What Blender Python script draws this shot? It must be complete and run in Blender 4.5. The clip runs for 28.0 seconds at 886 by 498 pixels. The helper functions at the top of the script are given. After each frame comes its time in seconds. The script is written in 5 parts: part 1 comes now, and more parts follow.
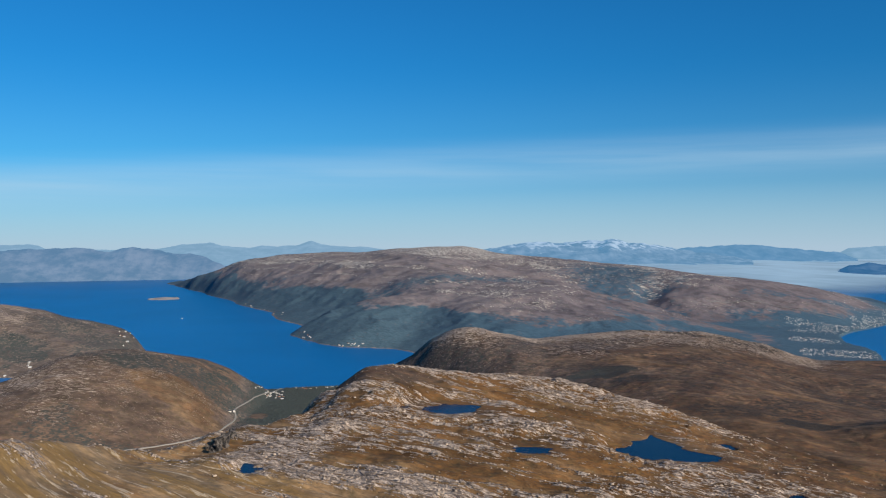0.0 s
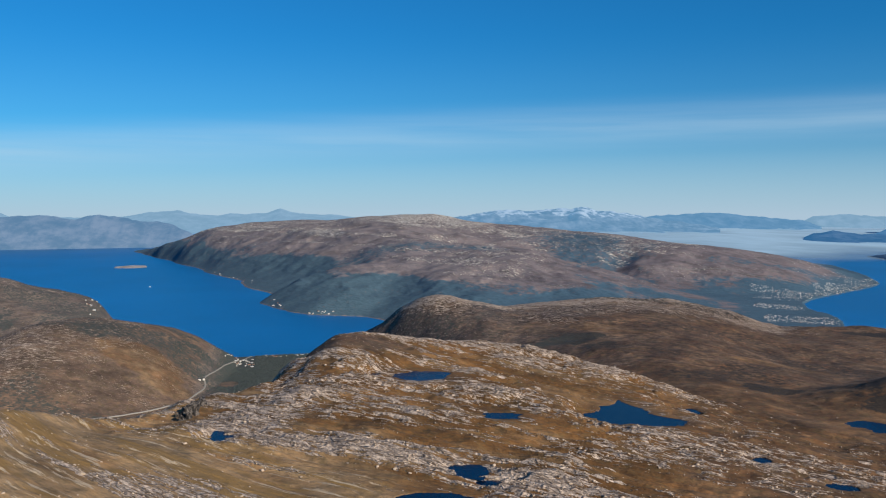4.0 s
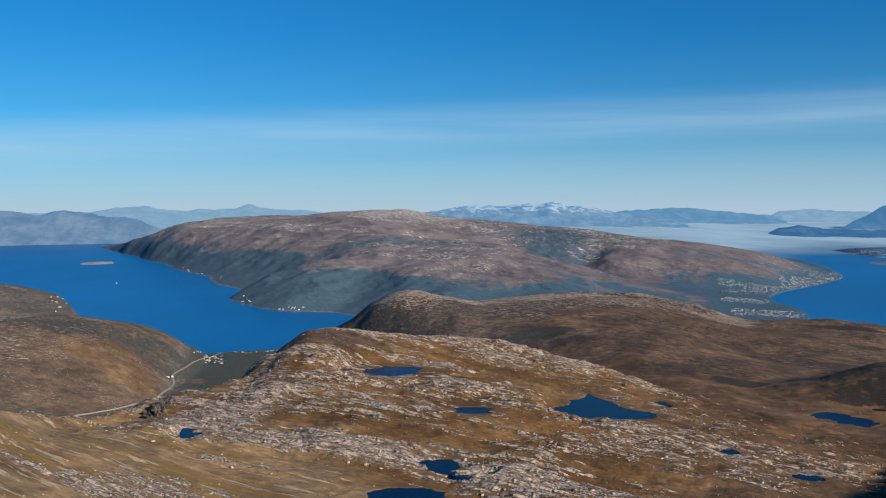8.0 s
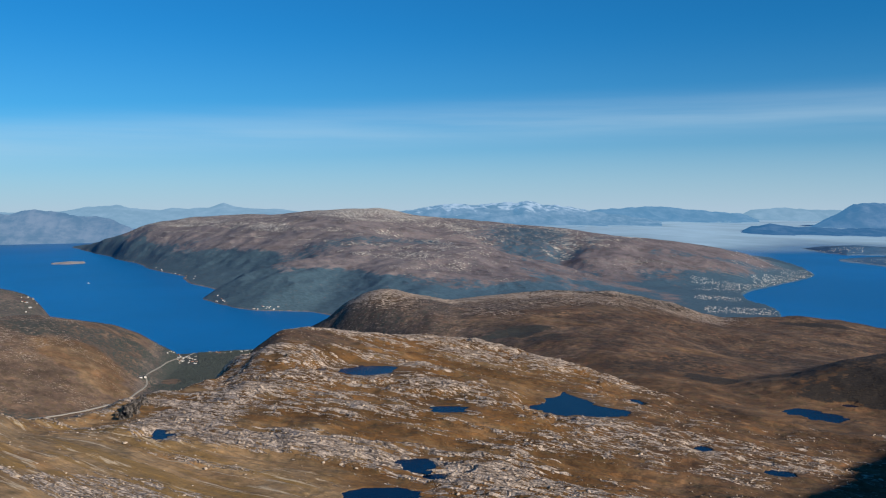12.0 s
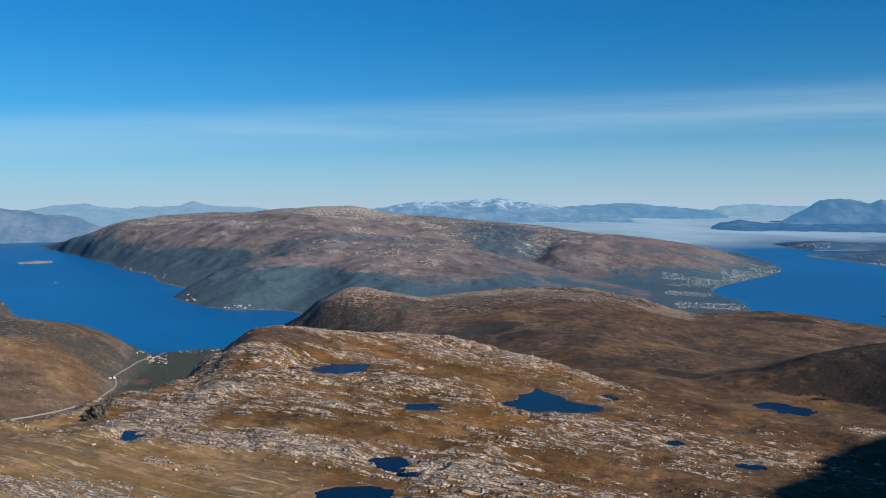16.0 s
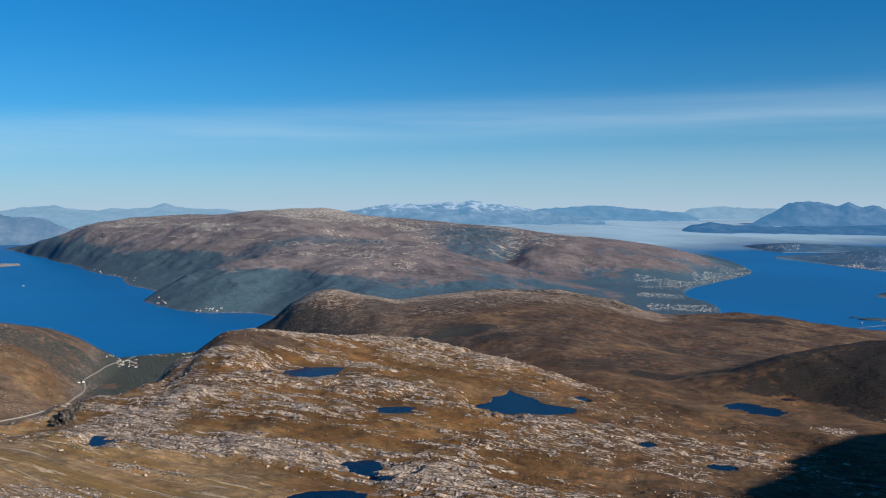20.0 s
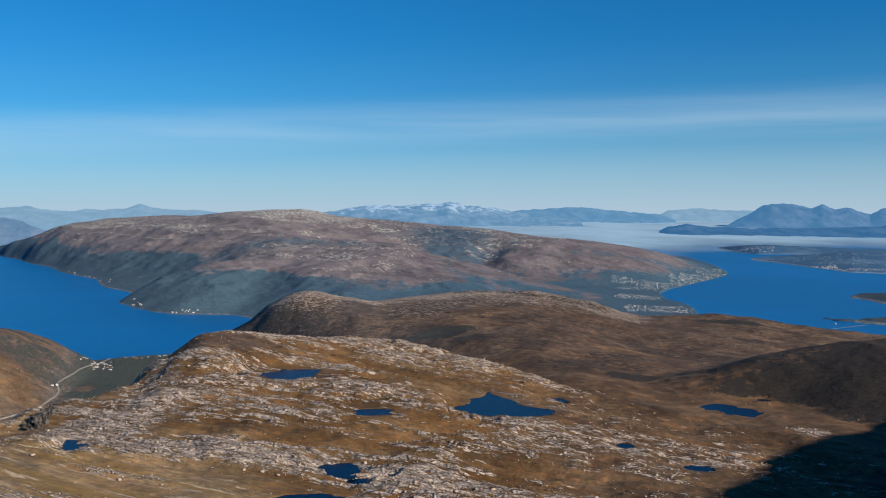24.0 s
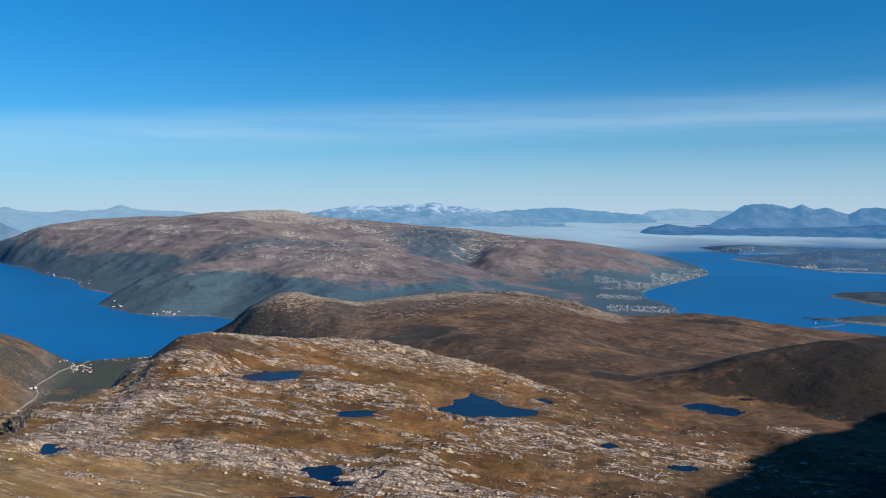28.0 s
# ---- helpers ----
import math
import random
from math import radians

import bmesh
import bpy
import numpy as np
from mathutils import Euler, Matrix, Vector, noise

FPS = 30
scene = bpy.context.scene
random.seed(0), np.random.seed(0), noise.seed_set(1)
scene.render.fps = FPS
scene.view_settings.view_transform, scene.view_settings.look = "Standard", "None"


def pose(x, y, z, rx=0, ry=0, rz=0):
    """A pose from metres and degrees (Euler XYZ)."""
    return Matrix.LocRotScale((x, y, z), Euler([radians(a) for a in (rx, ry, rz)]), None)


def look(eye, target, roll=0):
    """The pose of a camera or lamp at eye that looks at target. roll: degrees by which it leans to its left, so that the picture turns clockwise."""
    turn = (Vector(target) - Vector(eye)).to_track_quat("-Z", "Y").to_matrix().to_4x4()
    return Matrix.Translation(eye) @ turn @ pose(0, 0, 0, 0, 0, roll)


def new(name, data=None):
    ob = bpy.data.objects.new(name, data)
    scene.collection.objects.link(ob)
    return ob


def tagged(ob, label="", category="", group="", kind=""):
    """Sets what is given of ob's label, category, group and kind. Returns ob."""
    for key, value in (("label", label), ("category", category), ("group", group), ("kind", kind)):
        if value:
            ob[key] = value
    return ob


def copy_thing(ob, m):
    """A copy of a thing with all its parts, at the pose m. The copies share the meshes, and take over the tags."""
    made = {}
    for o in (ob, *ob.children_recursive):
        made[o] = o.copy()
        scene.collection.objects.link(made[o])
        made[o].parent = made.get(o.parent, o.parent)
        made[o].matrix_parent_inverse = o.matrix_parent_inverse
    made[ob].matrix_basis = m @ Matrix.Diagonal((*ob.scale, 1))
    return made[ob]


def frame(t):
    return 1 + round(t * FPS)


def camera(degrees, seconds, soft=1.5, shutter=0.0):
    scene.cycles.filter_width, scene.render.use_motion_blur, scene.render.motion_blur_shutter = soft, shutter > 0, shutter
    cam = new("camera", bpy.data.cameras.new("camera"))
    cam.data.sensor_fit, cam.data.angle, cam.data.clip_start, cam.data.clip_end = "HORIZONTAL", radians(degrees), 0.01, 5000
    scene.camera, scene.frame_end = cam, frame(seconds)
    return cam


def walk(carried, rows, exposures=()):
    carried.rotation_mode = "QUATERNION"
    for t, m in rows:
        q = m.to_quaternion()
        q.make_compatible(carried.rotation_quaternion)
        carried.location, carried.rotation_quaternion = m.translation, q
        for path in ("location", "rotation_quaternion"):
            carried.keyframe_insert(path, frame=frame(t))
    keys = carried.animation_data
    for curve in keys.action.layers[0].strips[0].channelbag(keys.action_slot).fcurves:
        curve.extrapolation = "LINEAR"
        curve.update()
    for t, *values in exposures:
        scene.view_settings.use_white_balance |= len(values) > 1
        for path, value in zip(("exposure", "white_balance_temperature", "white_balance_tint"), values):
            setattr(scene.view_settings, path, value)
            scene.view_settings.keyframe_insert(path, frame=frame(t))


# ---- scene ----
# A model landscape at about one seventh of nature, so that the far ranges lie within sight.
cam = camera(54.34, 28.0, 1.1)
PATH = [
    (0, 0.00, 0.00, 110.00, 89.137, 0.000, -0.000),
    (0.5, -0.01, 0.00, 109.99, 88.712, -0.029, -0.275),
    (1, -0.01, 0.01, 109.98, 88.344, -0.065, -0.513),
    (1.5, -0.02, 0.01, 109.96, 88.112, -0.024, -0.760),
    (2, -0.02, 0.02, 109.95, 87.871, -0.051, -1.000),
    (2.5, -0.03, 0.03, 109.94, 87.652, -0.043, -1.227),
    (3, -0.03, 0.04, 109.93, 87.434, -0.025, -1.472),
    (3.5, -0.03, 0.06, 109.92, 87.219, -0.040, -1.724),
    (5.5, -0.02, 0.13, 109.88, 86.647, -0.099, -2.714),
    (6, -0.02, 0.16, 109.88, 86.653, -0.067, -2.957),
    (6.5, -0.01, 0.18, 109.87, 86.678, -0.081, -3.213),
    (7, -0.01, 0.21, 109.86, 86.687, -0.078, -3.457),
    (7.5, -0.00, 0.24, 109.85, 86.692, -0.073, -3.692),
    (8, 0.00, 0.28, 109.84, 86.695, -0.033, -3.928),
    (8.5, 0.01, 0.31, 109.83, 86.695, -0.029, -4.151),
    (9, 0.02, 0.35, 109.83, 86.687, -0.020, -4.362),
    (9.5, 0.03, 0.38, 109.82, 86.684, -0.019, -4.588),
    (10, 0.04, 0.42, 109.81, 86.654, -0.019, -4.794),
    (10.5, 0.04, 0.46, 109.81, 86.652, -0.031, -4.986),
    (11, 0.06, 0.51, 109.80, 86.635, -0.037, -5.180),
    (11.5, 0.07, 0.55, 109.80, 86.596, -0.037, -5.353),
    (12, 0.08, 0.60, 109.79, 86.623, -0.006, -5.552),
    (12.5, 0.09, 0.65, 109.78, 86.631, 0.039, -5.774),
    (14.5, 0.14, 0.86, 109.76, 86.554, 0.105, -6.706),
    (15, 0.15, 0.91, 109.76, 86.523, 0.135, -6.937),
    (15.5, 0.16, 0.97, 109.75, 86.473, 0.156, -7.168),
    (16, 0.17, 1.03, 109.75, 86.442, 0.167, -7.396),
    (16.5, 0.19, 1.09, 109.74, 86.416, 0.201, -7.635),
    (17, 0.20, 1.16, 109.74, 86.410, 0.186, -7.874),
    (17.5, 0.21, 1.22, 109.73, 86.396, 0.179, -8.095),
    (18, 0.23, 1.28, 109.73, 86.376, 0.196, -8.315),
    (18.5, 0.24, 1.35, 109.72, 86.414, 0.167, -8.528),
    (19, 0.25, 1.42, 109.72, 86.466, 0.136, -8.731),
    (19.5, 0.26, 1.49, 109.72, 86.527, 0.110, -8.936),
    (20, 0.28, 1.56, 109.71, 86.590, 0.096, -9.147),
    (20.5, 0.29, 1.63, 109.71, 86.621, 0.047, -9.344),
    (21, 0.30, 1.71, 109.70, 86.628, 0.026, -9.547),
    (21.5, 0.31, 1.78, 109.70, 86.653, 0.014, -9.736),
    (23.5, 0.36, 2.09, 109.68, 86.690, -0.052, -10.427),
    (24, 0.37, 2.17, 109.68, 86.684, -0.028, -10.590),
    (24.5, 0.38, 2.26, 109.67, 86.699, -0.069, -10.749),
    (25, 0.39, 2.34, 109.67, 86.685, -0.033, -10.905),
    (25.5, 0.40, 2.42, 109.66, 86.674, -0.022, -11.045),
    (26, 0.41, 2.51, 109.66, 86.658, -0.006, -11.191),
    (26.5, 0.41, 2.60, 109.65, 86.651, -0.014, -11.345),
    (27, 0.42, 2.69, 109.65, 86.648, -0.005, -11.489),
    (27.5, 0.43, 2.77, 109.64, 86.660, 0.008, -11.625),
    (28, 0.43, 2.86, 109.64, 86.723, 0.027, -11.750),
]
walk(cam, [(t, pose(x, y, z, rx, ry, rz)) for t, x, y, z, rx, ry, rz in PATH], [(0.0, 0.42), (24.0, 0.42), (26.0, 0.50), (28.0, 0.57)])

# ---- sky and sun ----
SUN_AZ, SUN_EL = 139.0, 23.0  # degrees clockwise from straight ahead; above the horizon


def link(nt, a, b):
    nt.links.new(a, b)


def math_node(nt, op, a, b=None, clamp=False):
    n = nt.nodes.new("ShaderNodeMath")
    n.operation, n.use_clamp = op, clamp
    for i, v in enumerate((a, b)):
        if v is None:
            continue
        if isinstance(v, (int, float)):
            n.inputs[i].default_value = v
        else:
            link(nt, v, n.inputs[i])
    return n.outputs[0]


def map_range(nt, v, a, b, c=0.0, d=1.0, smooth=True):
    n = nt.nodes.new("ShaderNodeMapRange")
    n.interpolation_type = "SMOOTHSTEP" if smooth else "LINEAR"
    link(nt, v, n.inputs["Value"])
    for key, val in (("From Min", a), ("From Max", b), ("To Min", c), ("To Max", d)):
        n.inputs[key].default_value = val
    return n.outputs["Result"]


def mix_col(nt, f, a, b, mode="MIX"):
    n = nt.nodes.new("ShaderNodeMix")
    n.data_type, n.blend_type = "RGBA", mode
    for i, v in ((0, f), (6, a), (7, b)):
        if isinstance(v, (int, float)):
            n.inputs[i].default_value = v
        elif isinstance(v, tuple):
            n.inputs[i].default_value = (*v, 1.0)
        else:
            link(nt, v, n.inputs[i])
    return n.outputs[2]


def noise_node(nt, vec, scale, detail=4.0, rough=0.55, dist=0.0):
    n = nt.nodes.new("ShaderNodeTexNoise")
    n.inputs["Scale"].default_value, n.inputs["Detail"].default_value = scale, detail
    n.inputs["Roughness"].default_value, n.inputs["Distortion"].default_value = rough, dist
    if vec is not None:
        link(nt, vec, n.inputs["Vector"])
    return n.outputs["Fac"]


def mapping(nt, vec, rot=(0, 0, 0), scale=(1, 1, 1), loc=(0, 0, 0)):
    n = nt.nodes.new("ShaderNodeMapping")
    n.inputs["Rotation"].default_value, n.inputs["Scale"].default_value = rot, scale
    n.inputs["Location"].default_value = loc
    link(nt, vec, n.inputs["Vector"])
    return n.outputs[0]


def build_world():
    world = bpy.data.worlds.new("world")
    scene.world = world
    world.use_nodes = True
    nt = world.node_tree
    bg = nt.nodes["Background"]
    co = nt.nodes.new("ShaderNodeTexCoord").outputs["Generated"]
    sep = nt.nodes.new("ShaderNodeSeparateXYZ")
    link(nt, co, sep.inputs[0])
    lifted = math_node(nt, "MAXIMUM", math_node(nt, "ADD", sep.outputs[2], 0.035), 0.02)
    com = nt.nodes.new("ShaderNodeCombineXYZ")
    link(nt, sep.outputs[0], com.inputs[0])
    link(nt, sep.outputs[1], com.inputs[1])
    link(nt, lifted, com.inputs[2])
    sky = nt.nodes.new("ShaderNodeTexSky")
    sky.sky_type, sky.sun_disc = "NISHITA", False
    sky.sun_elevation, sky.sun_rotation = radians(SUN_EL), radians(SUN_AZ)
    sky.altitude, sky.air_density, sky.dust_density, sky.ozone_density = 700.0, 1.0, 0.35, 3.0
    link(nt, com.outputs[0], sky.inputs[0])
    hsv = nt.nodes.new("ShaderNodeHueSaturation")
    hsv.inputs["Saturation"].default_value = SKY_SAT
    hsv.inputs["Hue"].default_value = SKY_HUE
    hsv.inputs["Value"].default_value = 1.0
    link(nt, sky.outputs[0], hsv.inputs["Color"])
    tint = mix_col(nt, 1.0, hsv.outputs[0], SKY_TINT, "MULTIPLY")
    tint = mix_col(nt, map_range(nt, sep.outputs[2], 0.06, 0.26, 1.0, 0.0), tint, mix_col(nt, 1.0, tint, (1.0, 0.93, 0.95), "MULTIPLY"))
    # thin cirrus in a long band that climbs to the right
    bow = math_node(nt, "MULTIPLY", sep.outputs[0], math_node(nt, "SUBTRACT", 0.042, math_node(nt, "MULTIPLY", sep.outputs[0], 0.034)))
    band = math_node(nt, "ADD", math_node(nt, "SUBTRACT", sep.outputs[2], bow), 0.006)
    up = map_range(nt, band, 0.078, 0.124, 1.0, 0.0)
    low = map_range(nt, band, 0.052, 0.084, 0.0, 1.0)
    streaks = noise_node(nt, mapping(nt, co, rot=(0, radians(3), 0), scale=(2.0, 2.0, 45.0)), 1.6, 5.0)
    veil = math_node(nt, "MULTIPLY", math_node(nt, "MULTIPLY", up, low), map_range(nt, streaks, 0.2, 0.75, 0.45, 1.0))
    cirrus = mix_col(nt, math_node(nt, "MULTIPLY", veil, 0.36), tint, (7.4, 9.3, 10.6))
    haze = map_range(nt, sep.outputs[2], -0.012, 0.078, 0.88, 0.0, False)
    pale = mix_col(nt, map_range(nt, sep.outputs[2], 0.0, 0.20, 0.16, 0.0), cirrus, (5.2, 7.2, 8.9))
    hazy = mix_col(nt, haze, pale, (5.7, 7.15, 8.8))
    link(nt, hazy, bg.inputs["Color"])
    bg.inputs["Strength"].default_value = SKY_STRENGTH


SKY_SAT, SKY_HUE, SKY_STRENGTH, SKY_TINT = 1.2, 0.5, 0.059, (0.19, 0.98, 1.33)
build_world()
sun_data = bpy.data.lights.new("sun", "SUN")
sun_data.energy, sun_data.angle, sun_data.color = 4.6, radians(0.53), (1.0, 0.93, 0.84)
sun = new("sun", sun_data)
sa, se = radians(SUN_AZ), radians(SUN_EL)
SUN_DIR = Vector((math.sin(sa) * math.cos(se), math.cos(sa) * math.cos(se), math.sin(se)))
sun.matrix_world = look(SUN_DIR * 900, (0, 0, 0))

# ---- relief ----
EYE = 110.0  # the eye's height over the sea


def hashed(ix, iy, seed):
    h = (ix.astype(np.int64) * 374761393 + iy.astype(np.int64) * 668265263 + seed * 974711) & 0xFFFFFFFF
    h = ((h ^ (h >> 13)) * 1274126177) & 0xFFFFFFFF
    return ((h ^ (h >> 16)) & 0xFFFFFF) / float(0xFFFFFF)


def vnoise(x, y, seed=0):
    """Smooth value noise, -1 to 1."""
    fx, fy = np.floor(x), np.floor(y)
    u, v = x - fx, y - fy
    u, v = u * u * u * (u * (u * 6 - 15) + 10), v * v * v * (v * (v * 6 - 15) + 10)
    a, b = hashed(fx, fy, seed), hashed(fx + 1, fy, seed)
    c, d = hashed(fx, fy + 1, seed), hashed(fx + 1, fy + 1, seed)
    return 2 * ((a + (b - a) * u) * (1 - v) + (c + (d - c) * u) * v) - 1


def fbm(x, y, octaves=4, seed=0, gain=0.5):
    total, amp, norm = 0.0, 1.0, 0.0
    for k in range(octaves):
        total = total + amp * vnoise(x * 2 ** k + 17.3 * k, y * 2 ** k - 9.1 * k, seed + k)
        norm += amp
        amp *= gain
    return total / norm


def ridged(x, y, octaves=4, seed=0):
    total, amp, norm = 0.0, 1.0, 0.0
    for k in range(octaves):
        total = total + amp * (1 - 2 * np.abs(vnoise(x * 2 ** k + 5.7 * k, y * 2 ** k + 3.1 * k, seed + k)))
        norm += amp
        amp *= 0.5
    return total / norm


def smoothstep(x, a, b):
    t = np.clip((x - a) / (b - a), 0, 1)
    return t * t * (3 - 2 * t)


def column(table, az, k):
    t = np.array(table)
    return np.interp(az, t[:, 0], t[:, k])


def softened(table, az, k, width):
    """A column of a table, evened out over some degrees."""
    grid = np.arange(-190, 190.01, 0.25)
    w = np.exp(-0.5 * (np.arange(-4 * width, 4 * width + 0.01, 0.25) / width) ** 2)
    flat = np.convolve(np.pad(column(table, grid, k), len(w) // 2, mode="edge"), w / w.sum(), mode="valid")
    return np.interp(az, grid, flat)


def rise(az, r, crest, foot, back=0.3, width=15.0, power=1.0, soft=2.0, fall=0.5, straight=False, turn_up=0.45):
    """Height of one landform: from its foot up to its crest, and down behind it."""
    rc, zc = softened(crest, az, 1, 0.5), softened(crest, az, 2, 0.25)
    rf, zf = softened(foot, az, 1, 1.5), softened(foot, az, 2, 1.5)
    u = np.clip((r - rf) / np.maximum(rc - rf, 1.0), 0, 1)
    w = smoothstep(u, turn_up, 0.98)
    zc = zc * w + softened(crest, az, 2, soft) * (1 - w)
    shape = u if straight else np.sin(u * math.pi / 2) ** power
    front = zf + (zc - zf) * shape - np.maximum(rf - r, 0) * fall
    d = np.maximum(r - rc, 0)
    return front - back * d * d / (d + width)


def smooth_max(a, b, k=2.0):
    h = np.clip(0.5 + 0.5 * (a - b) / k, 0, 1)
    return b + (a - b) * h + k * h * (1 - h)


# azimuth in degrees to the right of straight ahead, distance, height
PLATEAU = [(-180, 120, 66), (-90, 130, 84), (-60, 140, 84), (-40, 155, 80), (-27.3, 170, 73.5), (-25.4, 179, 70.9), (-23.3, 188, 67.7), (-21.0, 198, 63.6),
           (-19.7, 204, 61.5), (-16.6, 216, 58.8), (-14.9, 223, 59.5), (-13.1, 230, 59.0), (-9.8, 250, 57.9), (-8.9, 259, 57.0),
           (-8.0, 267, 59.3), (-6.9, 274, 62.6), (-5.8, 279, 65.7), (-5.0, 282, 67.3), (-3.5, 284, 66.4), (-1.7, 288, 64.7),
           (0.6, 292, 62.7), (2.9, 296, 61.6), (5.1, 300, 60.3), (7.3, 303, 58.3), (9.9, 304, 56.0), (11.7, 297, 55.2),
           (15.3, 285, 52.2), (18.7, 273, 50.2), (22.0, 261, 49.3), (27.0, 242, 49.5), (33.0, 225, 51.0), (45, 200, 54), (90, 160, 66), (180, 120, 66)]
PLATEAU_FOOT = [(-180, 30, 62), (-40, 40, 70), (-25, 60, 68), (-10, 60, 61), (5, 60, 62), (20, 60, 66), (30, 60, 66), (40, 60, 62), (180, 30, 62)]
MIDDLE = [(-180, 465, -30), (-9, 545, -36), (-5.6, 540, -12), (-4.4, 532, 15), (-3.5, 524, 30.3), (-2.0, 514, 37.8), (-0.9, 507, 47.5), (0.6, 502, 54.3), (1.4, 500, 56.0),
          (2.9, 500, 55.0), (4.3, 502, 52.9), (6.2, 507, 49.9), (8.1, 513, 50.0), (11.7, 526, 51.2), (14.6, 537, 51.4), (16.6, 545, 51.2),
          (18.4, 551, 47.6), (20.4, 559, 43.3), (22.0, 565, 37.8), (23.6, 572, 33.7), (25.3, 580, 32.6), (27.1, 599, 31.5), (30.5, 610, 28.8),
          (33.8, 620, 24.2), (37.0, 631, 19.2), (45, 640, 15), (60, 640, -10), (180, 640, -30)]
MIDDLE_FOOT = [(-180, 330, -20), (-14, 470, -20), (-6, 470, 0), (-4, 465, 5), (-2, 455, 10), (0, 440, 17), (3, 400, 27), (10, 330, 39), (18, 300, 44), (25, 250, 47), (34, 235, 48), (45, 230, 48), (70, 230, 30), (180, 230, -20)]
DARK_HILL = [(-180, 319, -30), (22, 317, 34), (25, 318, 43.5), (27.1, 319, 46.7), (28.9, 323, 49.9), (30.6, 328, 53.4), (32.2, 332, 55.3), (33.9, 337, 56.8), (35.5, 341, 57.7),
             (37.0, 346, 58.5), (39.1, 352, 59.8), (50, 360, 62), (70, 360, 40), (180, 360, -30)]
DARK_FOOT = [(-180, 285, -30), (24, 290, 36), (28, 299, 43.5), (33, 300, 44.2), (39, 280, 46), (70, 270, 40), (180, 270, -30)]
LEFT_FAR = [(-180, 900, -20), (-80, 940, 30), (-40, 960, 60), (-27.2, 935, 43.4), (-25.7, 925, 39.0), (-24.1, 915, 33.4), (-22.6, 905, 27.8), (-21.0, 890, 22.5), (-20.1, 870, 19.9), (-19.5, 858, 11.4), (-18.6, 855, -6), (-15, 850, -30), (180, 850, -30)]
LEFT_FAR_FOOT = [(-180, 745, -20), (-40, 745, -4), (-27, 752, -1.5), (-25.5, 730, 1.5), (-20, 730, 1.5), (-18, 730, -6), (180, 730, -30)]
LEFT_NEAR = [(-180, 520, -20), (-60, 510, 40), (-35, 520, 26), (-27.2, 528, 29.3), (-25.7, 536, 33.3), (-24.2, 544, 37.7), (-22.6, 553, 40.7), (-21.0, 561, 42.3), (-19.6, 567, 40.3),
             (-17.6, 577, 34.8), (-15.9, 585, 28.4), (-14.1, 594, 20.4), (-12.7, 600, 11.2), (-11.6, 605, 4.0), (-10.8, 605, -2), (-8, 605, -20), (180, 605, -30)]
LEFT_NEAR_FOOT = [(-180, 400, -20), (-60, 400, 10), (-27, 405, 8), (-20, 425, 6), (-17, 445, 5), (-14.3, 475, 4.5), (-12.6, 540, 3.0), (-11, 570, 2.5), (-8, 570, -20), (180, 570, -30)]
VALLEY = [(-180, 500, -10), (-60, 560, 6), (-30, 640, 2), (-24, 640, 2), (-18, 600, 2), (-12, 618, 1.6), (-5.5, 628, 1.4), (-4, 620, 1), (0, 600, -3), (10, 600, -10), (180, 600, -20)]
VALLEY_FOOT = [(-180, 250, 10), (-27, 250, 14), (-15, 330, 9), (-8, 330, 9), (0, 330, 6), (180, 300, -20)]

# ponds: level, seed, lobes of azimuth, distance, half width, half depth
PONDS = [(61.2, 1, [(0.56, 242.6, 7.7, 6.7)]), (60.6, 2, [(5.91, 199.3, 4.3, 3.0)]),
         (56.8, 3, [(13.79, 222.2, 6.2, 11.2), (15.88, 216.0, 7.4, 5.3), (12.35, 218.4, 4.3, 3.3)]), (53.6, 4, [(18.06, 241.4, 2.7, 3.4)]),
         (61.4, 5, [(-12.79, 184.6, 1.3, 4.1), (-13.1, 181.9, 2.4, 1.3), (-12.3, 183.6, 1.7, 1.2)]), (61.1, 6, [(3.94, 155.6, 3.4, 3.6), (2.89, 157.7, 1.8, 1.4)]),
         (60.8, 7, [(5.32, 149.8, 2.8, 1.7)]), (60.7, 8, [(1.26, 141.5, 6.2, 4.2)]), (44.0, 9, [(28.56, 284.9, 5.9, 5.0), (29.77, 281.3, 5.7, 5.4)]),
         (56.2, 10, [(22.50, 190.9, 2.0, 1.8)]), (56.1, 11, [(27.21, 178.5, 3.0, 1.9)]), (44.2, 12, [(31.0, 299.0, 2.1, 1.7)]), (61.7, 13, [(-2.58, 243.0, 1.5, 1.7)])]


# low rocky steps on the plateau: azimuth, distance, half width, half depth, height
OUTCROPS = [(-0.3, 229, 10, 3.6, 0.8), (4.7, 218, 10, 3.6, 1.0), (8.9, 299, 10, 4.0, 0.7), (12.3, 278, 12, 4.5, 0.9),
            (16.4, 267, 6, 3.5, 0.7), (-3.4, 246, 8, 3.5, 0.7), (-4.8, 232, 9, 4.0, 0.9), (6.2, 294, 9, 3.5, 0.7)]


